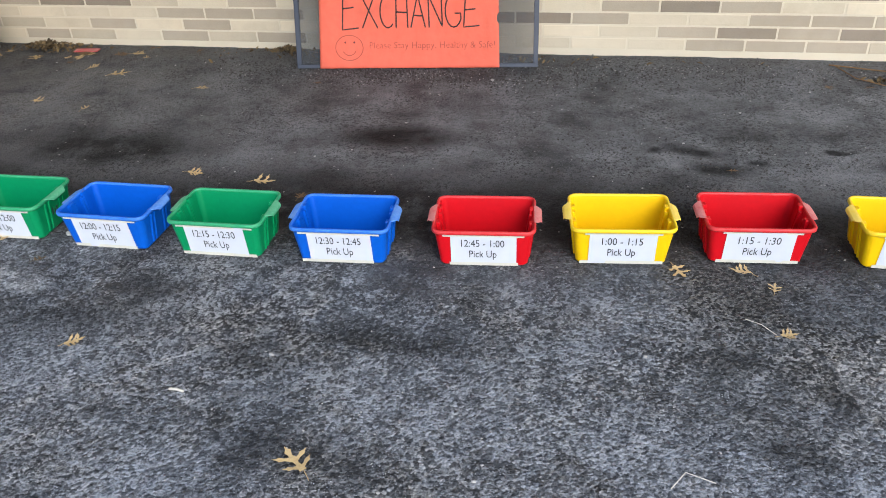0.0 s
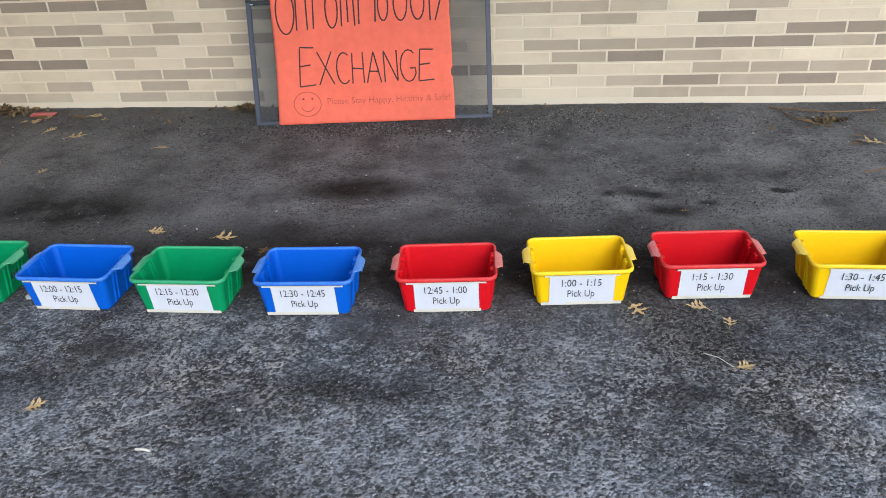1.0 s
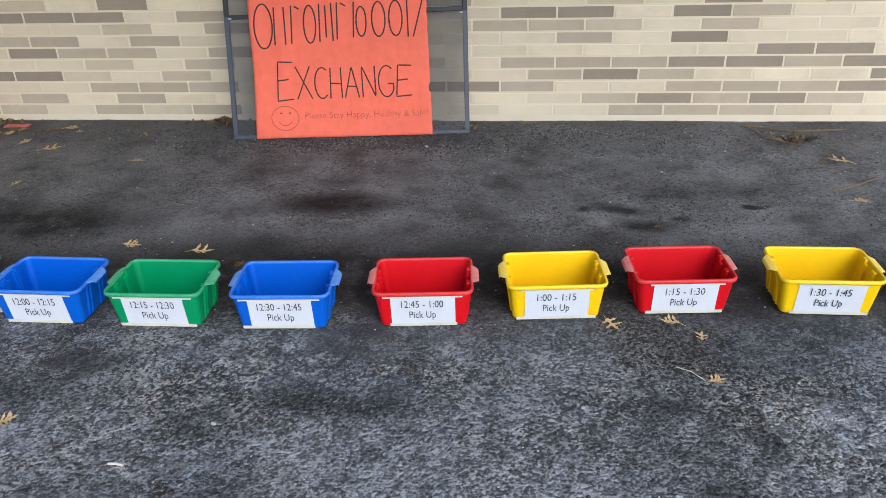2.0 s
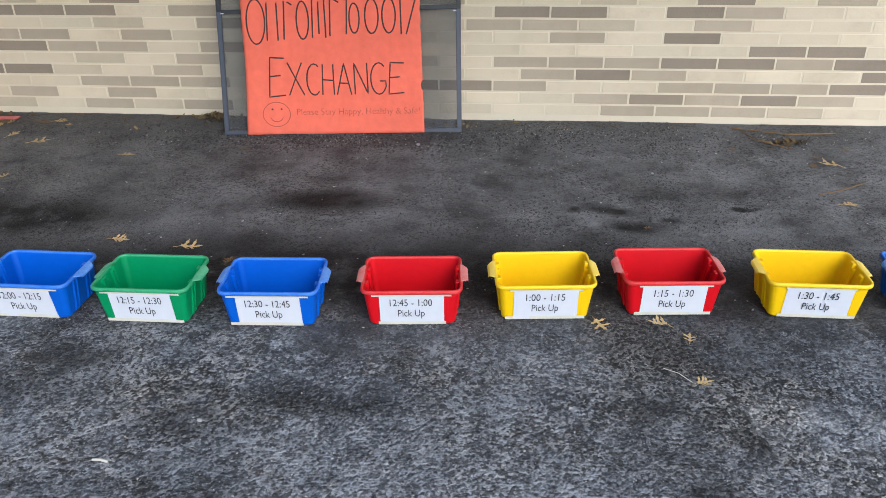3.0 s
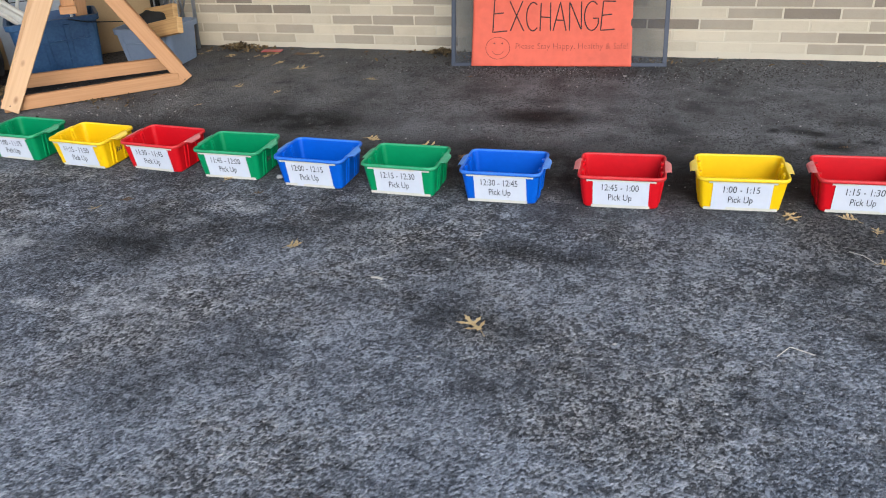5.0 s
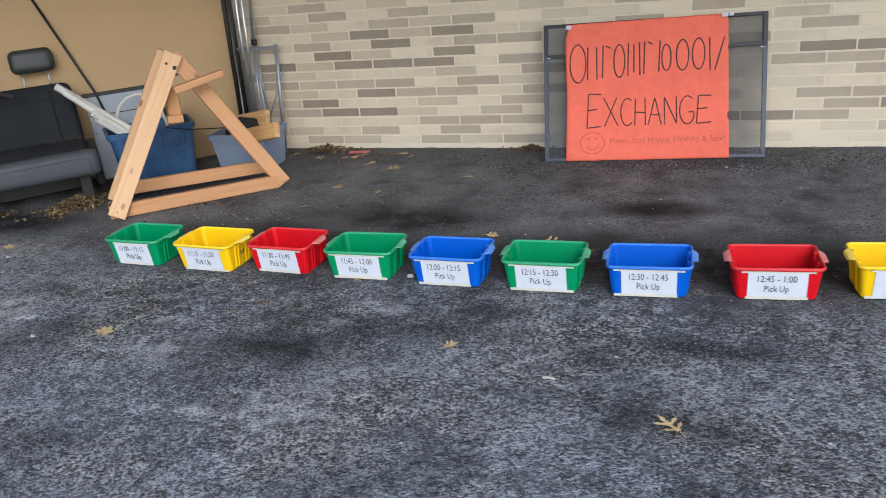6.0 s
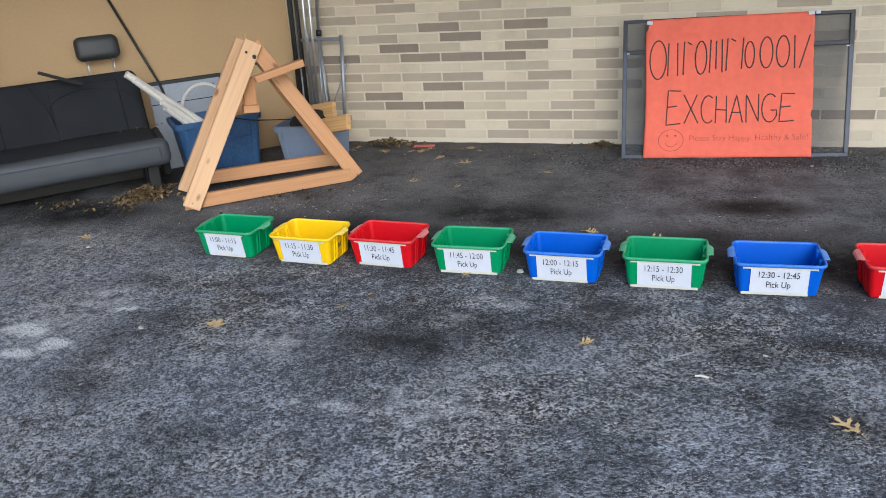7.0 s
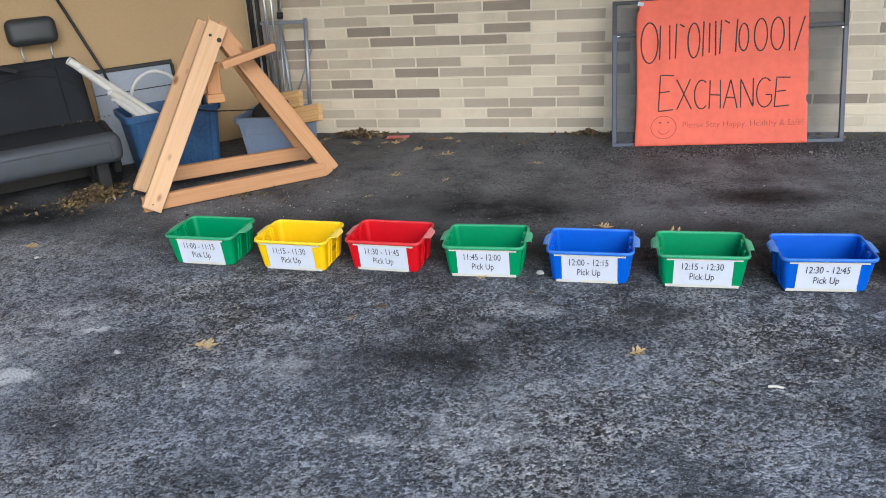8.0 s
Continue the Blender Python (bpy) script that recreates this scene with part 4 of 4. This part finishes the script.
def tubes_in_tote():
    for k, (a, b, r) in enumerate((((-1.215, -0.505, 0.742), (-0.76, -0.43, 0.31), 0.023), ((-1.175, -0.525, 0.700), (-0.80, -0.46, 0.30), 0.021), ((-1.045, -0.545, 0.545), (-0.80, -0.42, 0.32), 0.020), ((-1.03, -0.535, 0.505), (-0.84, -0.43, 0.30), 0.019))):
        top = thing("pipe", NOOK, "white plastic pipe standing slanted in the blue tote", "pipe", "pipes in the tote")
        part("pipe_wall", tube_bm([a, b], r, 14, False), WHITE_PVC, top, "", True)
        d = (Vector(b) - Vector(a)).normalized()
        part("bore", tube_bm([Vector(a) + d * 0.004, Vector(a) + d * 0.006], r * 0.96, 14), WHITE_PVC, top)
    hoop = [(-0.905 + 0.16 - 0.16 * math.cos(a), -0.30, 0.40 + 0.185 * math.sin(a) - 0.06 * (1 if a > 2.6 else 0)) for a in (math.pi * k / 16 for k in range(17))]
    hoop = [(-0.905, -0.30, 0.12)] + hoop + [(-0.585, -0.32, 0.12)]
    single("hose", tube_bm(hoop, 0.011, 10), WHITE_PVC, NOOK, "pale plastic hose bent in a hoop out of the tote", "hose", smooth=True)
    cord = [(-0.62, -0.56, 0.375), (-0.50, -0.60, 0.345), (-0.36, -0.60, 0.325), (-0.24, -0.55, 0.30)]
    single("cord", tube_bm(cord, 0.004, 6), RUBBER, NOOK, "thin black cord trailing from the blue tote", "cord", smooth=True)
    single("plank_offcut", board_bm((-0.55, -0.30, 0.10), (-0.50, -0.26, 0.52), 0.075, 0.03, (0, -1, 0)), WOOD_RED, NOOK, "reddish plank offcut standing in the blue tote", "board", "offcuts")


tubes_in_tote()
# board ends that lie on the grey tote
single("plank_offcut", board_bm((-3.80, -0.60, 0.245), (-3.462, -0.72, 0.322), 0.100, 0.040, (0, -1, 0.35)), WOOD_PALE, Matrix(), "pale pine board end resting on the grey tote", "board", "offcuts")
single("plank_offcut", board_bm((-4.00, -0.36, 0.285), (-3.705, -0.42, 0.338), 0.105, 0.040, (0, -1, 0.35)), WOOD_PALE, Matrix(), "yellowish board end lying across the grey tote", "board", "offcuts")


def corner_poles():
    def pole(name, a, b, r, material, label, seg=10):
        single(name, tube_bm([a, b], r, seg), material, Matrix(), label, "pole", "poles in the corner", smooth=True)

    pole("metal_pole", (-4.14, -0.12, 0.01), (-4.09, -0.06, 1.95), 0.012, BLACK_METAL, "black metal pole leaning in the corner")
    pole("metal_pole", (-4.10, -0.15, 0.01), (-4.115, -0.07, 1.9), 0.010, BLACK_METAL, "black metal pole leaning in the corner")
    pole("metal_pole", (-4.03, -0.16, 0.01), (-4.00, -0.05, 1.8), 0.012, STEEL, "bright steel tube leaning in the corner")
    pole("metal_pole", (-3.985, -0.17, 0.01), (-4.035, -0.05, 1.7), 0.008, DULL_STEEL, "thin grey steel tube leaning in the corner")
    pole("metal_pole", (-4.155, -0.10, 0.01), (-4.13, -0.05, 1.85), 0.011, BLACK_METAL, "black metal pole leaning in the corner")
    pole("metal_pole", (-4.075, -0.13, 0.01), (-4.065, -0.05, 1.95), 0.013, BLACK_METAL, "black metal pole leaning in the corner")
    pole("metal_pole", (-4.05, -0.19, 0.01), (-4.085, -0.05, 1.6), 0.009, BLACK_METAL, "black metal pole leaning in the corner")
    pole("metal_pole", (-3.955, -0.20, 0.01), (-3.965, -0.04, 1.75), 0.010, STEEL, "bright steel tube leaning in the corner")
    top = thing("tripod_stand", Matrix(), "folded silver tripod stand leaning in the corner", "tripod", "poles in the corner")
    part("upper_tube", tube_bm([(-3.925, -0.10, 0.70), (-3.885, -0.03, 1.75)], 0.014, 12), STEEL, top, "", True)
    part("collar", tube_bm([(-3.922, -0.095, 0.79), (-3.920, -0.092, 0.83)], 0.021, 12), BLACK_METAL, top, "black clamp collar", True)
    part("leg", tube_bm([(-3.925, -0.10, 0.80), (-3.955, -0.16, 0.01)], 0.009, 8), DULL_STEEL, top, "", True)
    part("leg", tube_bm([(-3.925, -0.10, 0.80), (-3.88, -0.18, 0.01)], 0.009, 8), DULL_STEEL, top, "", True)
    part("leg", tube_bm([(-3.925, -0.10, 0.80), (-3.93, -0.03, 0.01)], 0.009, 8), DULL_STEEL, top, "", True)
    top = thing("steel_rack", Matrix(), "light steel tube rack standing by the brick wall", "rack", "poles in the corner")
    part("upright", tube_bm([(-3.745, -0.10, 0.79), (-3.800, -0.12, 0.005)], 0.014, 10), DULL_STEEL, top, "", True)
    part("upright", tube_bm([(-4.085, -0.10, 0.76), (-4.06, -0.20, 0.005)], 0.012, 10), DULL_STEEL, top, "", True)
    part("crossbar", box_bm((0.345, 0.022, 0.022), (-3.915, -0.10, 0.765), bevel=0.004), DULL_STEEL, top)
    part("brace", tube_bm([(-3.725, -0.09, 0.60), (-3.90, -0.13, 0.22)], 0.006, 8), DULL_STEEL, top, "", True)


corner_poles()


def rubbish_bag():
    bm = bmesh.new()
    bmesh.ops.create_icosphere(bm, subdivisions=4, radius=1.0)
    for v in bm.verts:
        d = v.co.copy()
        s = 1 + 0.16 * noise.noise(d * 1.7) + 0.07 * noise.noise(d * 5) + 0.03 * noise.noise(d * 13)
        v.co = Vector((d.x * 0.15 * s, d.y * 0.12 * s, 0.185 + d.z * 0.165 * s))
        v.co.z = max(0.012, v.co.z)
    single("rubbish_bag", bm, RUBBER, pose(-3.885, -0.46, 0, 0, 0, 5), "black plastic rubbish bag stuffed into the grey tote", "bag", smooth=True)


rubbish_bag()


# ---------------- leaves, litter and small bits on the ground ----------------
def leaf_bm(size, lobes, curl, seed):
    """A dry oak leaf: pointed lobes on both sides of a midrib, curled, with a stalk."""
    rnd = random.Random(seed)
    bm = bmesh.new()
    lift = lambda x, y: size * (0.03 + curl * (0.30 * (x / size - 0.5) ** 2 + 0.7 * (y / size) ** 2) + 0.02 * noise.noise((x * 4, y * 4, seed)))
    rib = lambda f: (f * size, 0.03 * size * math.sin(f * 3 + seed))

    def blade(p, q, w0):
        """One pointed lobe from p on the midrib out to q."""
        p, q = Vector((*p, 0)), Vector((*q, 0))
        s = (q - p).cross(Vector((0, 0, 1))).normalized()
        pts = [p + s * w0, p.lerp(q, 0.4) + s * w0 * 0.55, p.lerp(q, 0.68) + s * w0 * 0.95, p.lerp(q, 0.78) + s * w0 * 0.35, q, p.lerp(q, 0.78) - s * w0 * 0.3,
               p.lerp(q, 0.64) - s * w0 * 0.9, p.lerp(q, 0.4) - s * w0 * 0.5, p - s * w0]
        vs = [bm.verts.new((v.x, v.y, lift(v.x, v.y))) for v in pts]
        for k in range(4):
            bm.faces.new((vs[k], vs[k + 1], vs[7 - k], vs[8 - k]) if k < 3 else (vs[3], vs[4], vs[5]))
    for k in range(lobes):
        f = 0.16 + 0.62 * k / lobes
        out = (0.40, 0.44, 0.30)[k]
        for s in (-1, 1):
            a0 = rib(f + 0.04 * s * rnd.random())
            blade(a0, (a0[0] + out * size * rnd.uniform(0.25, 0.7), a0[1] + s * out * size * rnd.uniform(0.95, 1.2)), 0.078 * size)
    blade(rib(0.04), rib(0.80), 0.10 * size)
    blade(rib(0.45), rib(1.0), 0.10 * size)
    fs = bm.faces[:]
    r = bmesh.ops.extrude_face_region(bm, geom=fs)
    bmesh.ops.translate(bm, verts=[v for v in r["geom"] if isinstance(v, bmesh.types.BMVert)], vec=(0, 0, 0.006 * size))
    add_tube(bm, [(0.02 * size, 0, lift(0, 0)), (-0.15 * size, 0.02 * size, 0.02 * size), (-0.3 * size, 0.05 * size, 0.012 * size)], 0.011 * size, 5)
    return bm


LEAF_MESH = []
for k in range(6):
    LEAF_MESH.append((mesh_of(leaf_bm(1.0, 2 + k % 2, 0.35 + 0.3 * (k % 3), k), "leaf", LEAF_TAN), mesh_of(leaf_bm(1.0, 2 + k % 2, 0.5, k + 9), "leaf", LEAF_BROWN)))
rnd = random.Random(5)


def leaf(x, y, size, turn, brown=False, kind=0):
    o = new("oak_leaf", LEAF_MESH[kind % 6][1 if brown else 0])
    o.matrix_world = pose(x, y, 0.003, rnd.uniform(-8, 8), rnd.uniform(-8, 8), turn) @ Matrix.Diagonal((size * 0.8, size * 0.8, size * 0.8, 1))
    tagged(o, ("curled brown" if brown else "dry tan") + " oak leaf lying on the asphalt", "leaf", "fallen leaves")


LEAVES = [(-2.79, -0.54, .13, 40), (-1.80, -1.64, .09, 10), (-1.49, -1.69, .11, 20), (-1.26, -1.81, .07, 80), (0.115, -2.112, .09, 300), (0.35, -2.13, .09, 170),
          (0.405, -2.223, .062, 80), (0.385, -2.44, .07, 20), (0.37, -1.397, .05, 0), (1.26, -1.11, .10, 20), (1.40, -0.65, .13, 170), (-1.65, -2.75, .08, 30)]
LEAVES_BY_THE_BINS = [(-0.79, -3.11, .115, 140), (-2.21, -0.70, .09, 20), (-2.66, -1.04, .07, 70), (-3.16, -2.865, .11, 20), (-2.655, -2.63, .08, 110), (-2.59, -2.515, .06, 30),
          (-2.03, -2.345, .06, 60), (-4.51, -2.08, .09, 10), (-2.99, -0.945, .09, 0), (-2.98, -0.455, .10, 60), (-3.03, -1.31, .06, 20), (-1.60, -0.57, .05, 0),
          (1.12, -0.43, .06, 30), (-2.24, -2.243, .07, 80)]
for k, (x, y, s, a) in enumerate(LEAVES + LEAVES_BY_THE_BINS):
    leaf(x, y, s, a, k in (3, 8, 17, 18, 23, 24), k)
for k in range(16):
    leaf(-3.35 + 0.30 * rnd.gauss(0, 1), -0.16 - abs(rnd.gauss(0, 0.10)), rnd.uniform(.05, .11), rnd.uniform(0, 360), rnd.random() < 0.65, k)
for k in range(5):
    leaf(1.30 + 0.2 * rnd.gauss(0, 1), -0.35 - abs(rnd.gauss(0, 0.15)), rnd.uniform(.04, .08), rnd.uniform(0, 360), True, k)
for k in range(7):
    leaf(rnd.uniform(-2.8, -1.9), -0.05 - abs(rnd.gauss(0, 0.04)), rnd.uniform(.03, .06), rnd.uniform(0, 360), True, k)


def litter(name, cx, cy, rx, ry, high, count, label, seed):
    """A heap of crumbled leaves and twigs."""
    r = random.Random(seed)
    bm = bmesh.new()
    for k in range(count):
        a, d = r.uniform(0, 2 * math.pi), abs(r.gauss(0, 0.45))
        x, y = cx + rx * d * math.cos(a), cy + ry * d * math.sin(a)
        z = 0.004 + max(0, 1 - d) * high * r.random()
        s = r.uniform(0.005, 0.02)
        m = pose(x, y, z, r.uniform(-50, 50), r.uniform(-50, 50), r.uniform(0, 360))
        pts = [(-s, -s * .3, 0), (0, -s * .45, s * .15), (s, 0, 0), (0, s * .45, s * .15), (-s, s * .3, 0)]
        bm.faces.new([bm.verts.new(m @ Vector(p)) for p in pts])
    single(name, bm, LITTER, Matrix(), label, "leaf litter", kind="stuff")


litter("leaf_litter", -4.62, -1.36, 0.20, 0.25, 0.06, 1900, "heap of crumbled brown leaves under the bench seat", 1)
litter("leaf_litter", -5.05, -1.60, 0.45, 0.22, 0.01, 70, "thin scatter of brown leaf crumbs by the bench seat", 2)
litter("leaf_litter", -3.45, -0.10, 0.30, 0.09, 0.05, 420, "leaf crumbs and twigs drifted against the brick wall", 3)
litter("leaf_litter", -1.93, -0.06, 0.14, 0.04, 0.03, 260, "dark leaf crumbs at the foot of the brick wall", 4)
litter("leaf_litter", -3.75, -1.30, 0.45, 0.3, 0.004, 90, "sawdust and crumbs beneath the timber frame", 5)
litter("leaf_litter", -1.2, -0.12, 2.0, 0.12, 0.006, 260, "fine dark crumbs strewn along the wall foot", 6)
litter("leaf_litter", 1.26, -0.33, 0.12, 0.07, 0.015, 110, "brown leaf crumbs and twigs near the wall", 7)

r = random.Random(31)
bm = bmesh.new()
for k in range(90):
    m = NOOK @ pose(-1.25 + r.gauss(0, 0.11), -0.36 + r.gauss(0, 0.02), 0.371 + r.uniform(0, 0.012), r.uniform(-40, 40), r.uniform(-40, 40), r.uniform(0, 360))
    q = r.uniform(0.004, 0.012)
    bm.faces.new([bm.verts.new(m @ Vector(p)) for p in ((-q, -q * .3, 0), (0, -q * .45, q * .2), (q, 0, 0), (0, q * .45, q * .2))])
single("leaf_litter", bm, LITTER, Matrix(), "leaf crumbs caught along the bench seat cushion", "leaf litter", kind="stuff")

for a, b, c, r in (((-1.248, -2.885), (-1.205, -2.889), (-1.225, -2.886), 0.004), ((0.05, -3.035), (0.15, -3.005), (0.085, -2.985), 0.0015), ((0.30, -2.37), (0.375, -2.435), (0.34, -2.395), 0.0013),
                   ((1.02, -0.10), (1.55, -0.16), (1.3, -0.20), 0.004), ((1.05, -0.12), (1.25, -0.42), (1.1, -0.3), 0.003), ((1.2, -1.0), (1.45, -0.85), (1.3, -0.96), 0.003)):
    pale = r >= 0.004 and a[0] < 0
    single("twig", tube_bm([(*a, 0.004), (*c, 0.007), (*b, 0.004)], r, 6), STICK if pale or a[0] < 0.5 else LEAF_BROWN, Matrix(),
           "short pale stick lying on the asphalt" if pale else "thin dry twig lying on the asphalt", "twig", "twigs")
bm = box_bm((0.15, 0.045, 0.008), (0, 0, 0.006), bevel=0.003, seg=2)
for v in bm.verts:
    v.co.z += 0.006 * noise.noise((v.co.x * 30, v.co.y * 30, 0)) + 0.004
single("sweet_wrapper", bm, WRAPPER, pose(-3.17, -0.155, 0, 0, 0, 5), "crumpled red wrapper lying near the brick wall", "wrapper")

PEBBLES = [(-1.025, -2.71, .010), (-0.68, -0.46, .015), (0.493, -0.79, .010), (-3.42, -2.945, .016), (-3.06, -3.115, .013), (0.85, -0.5, .008), (-2.42, -3.31, .010), (-2.005, -2.16, .020), (-4.35, -2.2, .012)]
r = random.Random(11)
PEBBLES += [(r.uniform(-4.5, 1.9), r.uniform(-3.4, -0.2), r.uniform(.003, .007)) for k in range(90)]
for x, y, s in PEBBLES:
    bm = bmesh.new()
    bmesh.ops.create_icosphere(bm, subdivisions=1, radius=s, matrix=pose(x, y, s * 0.35, 0, 0, x * 900) @ Matrix.Diagonal((1, 0.7, 0.5, 1)))
    for v in bm.verts:
        v.co += Vector((1, 1, 0.5)) * s * 0.25 * noise.noise(v.co * 90)
    single("pebble", bm, STONE, Matrix(), "small pale stone chip on the asphalt", "pebble", "stone chips")


def grit(name, areas, material, label, seed):
    """Loose angular chips, strewn thickly in the middle of each area and thinly at its rim."""
    r = random.Random(seed)
    verts, faces = [], []
    for cx, cy, rx, ry, count, big in areas:
        for k in range(count):
            x, y = cx + rx * r.gauss(0, 0.45), min(-0.012, cy + ry * r.gauss(0, 0.45))
            h = big * r.uniform(0.35, 1.0) ** 2
            m = pose(x, y, h * 0.3, r.uniform(-30, 30), r.uniform(-30, 30), r.uniform(0, 360))
            o = len(verts)
            verts += [tuple(m @ Vector(p)) for p in ((h, 0, 0), (0, h * r.uniform(.5, .9), 0), (-h * r.uniform(.6, 1), 0, 0), (0, -h * r.uniform(.5, .9), 0), (0, 0, h * .6), (0, 0, -h * .6))]
            faces += [tuple(o + i for i in f) for f in ((0, 1, 4), (1, 2, 4), (2, 3, 4), (3, 0, 4), (1, 0, 5), (2, 1, 5), (3, 2, 5), (0, 3, 5))]
    me = bpy.data.meshes.new(name)
    me.from_pydata(verts, [], faces)
    me.materials.append(material)
    tagged(new(name, me), label, "grit", kind="stuff")


grit("dark_grit", ((-0.6, -0.30, 2.6, .25, 2600, .008), (-1.2, -0.42, 1.2, .2, 1500, .009), (-1.5, -0.9, 2.0, .6, 900, .006), (0.3, -1.3, 1.2, .5, 500, .009), (-1.0, -2.8, 2.2, .7, 700, .005)),
     mat("dark_stone", (0.028, 0.026, 0.024), 0.8, scale=60, fine=200, second=(0.06, 0.052, 0.045)), "loose dark grit strewn along the brick wall foot", 21)
grit("pale_grit", ((-0.2, -0.25, 2.4, .2, 420, .006), (-1.0, -0.45, 1.3, .2, 300, .006), (-3.7, -1.45, .8, .4, 160, .007), (0.4, -0.8, 1.6, .6, 140, .005), (-1.6, -2.8, 3.0, .8, 420, .005)),
     mat("pale_stone", (0.46, 0.45, 0.43), 0.8, scale=60, fine=200, second=(0.30, 0.29, 0.27)), "pale stone chips and crumbs on the asphalt", 22)

# ---------------- bricks ----------------
L, H, Z0, J = 0.305, 0.0677, 0.03, 0.009
TONES = [
    "Mm.MmM..m....MMMm.", ".M.M..m.....MDMDM.", "...MMM.m.DDM..MMMD", "DDm.M.m....MDM...D", "D..m.M.m.m.MMMDDMD", ".DMM.M..M......DD.",
    "mMM.Mm..M...M.D...", "...m.M....MMm.M...", "mDDD.M.....DD.DM..", "Dm.D..m..M..m.D.M.", "M.D.MM..m..M...MD.", "mDmD.m.M..m.D..M..",
    "m.MmM.m..M.m..D...", "M.M..m.M..m.M..m..", "M.m.M..mM...D.m.M.", "m..D..M.m..M..m.D.",
]
TONE_MAT = {".": BRICK_LIGHT, "m": BRICK_PALE, "M": BRICK_MID, "D": BRICK_DARK}


def brick_bm(length, salt):
    bm = box_bm((length, 0.014, H - J), (length / 2, 0, (H - J) / 2), bevel=0.0025)
    for v in bm.verts:
        v.co += 0.0012 * Vector((noise.noise(v.co * 23 + Vector((salt, 0, 0))), noise.noise(v.co * 9 + Vector((0, salt, 0))), noise.noise(v.co * 21 + Vector((0, 0, salt)))))
    return bm


SHAPES = {(t, k): mesh_of(brick_bm(L - J, k * 5.1), "brick", mt) for t, mt in TONE_MAT.items() for k in range(3)}
pick = random.Random(3)
rest = {t: [] for t in TONE_MAT}
for n in range(0, 40):
    for k in range(-14, 20):
        x = (k + (0.5 if n % 2 else 0.0)) * L + J / 2
        z = Z0 + n * H + J / 2
        if x < -4.26 or z + H > WALL_TOP:
            continue
        if 0 <= n < len(TONES) and -12 <= k <= 5:
            tone = TONES[n][k + 12]
        else:
            tone = pick.choice("......mmmMD")
        proud = pick.uniform(0.0, 0.0014)
        at = (x, 0.0014 - proud, z)
        if n <= 14 and -13 <= k <= 5:
            o = new("brick", SHAPES[(tone, (n * 7 + k) % 3)])
            o.parent = wall
            o.matrix_basis = Matrix.Translation(at)
        else:
            rest[tone].append(at)
for tone, spots in rest.items():
    bm = bmesh.new()
    for at in spots:
        add_box(bm, (L - J, 0.014, H - J), (at[0] + (L - J) / 2, at[1], at[2] + (H - J) / 2))
    o = part("bricks_beyond", bm, TONE_MAT[tone], wall)
    o["kind"] = "stuff"
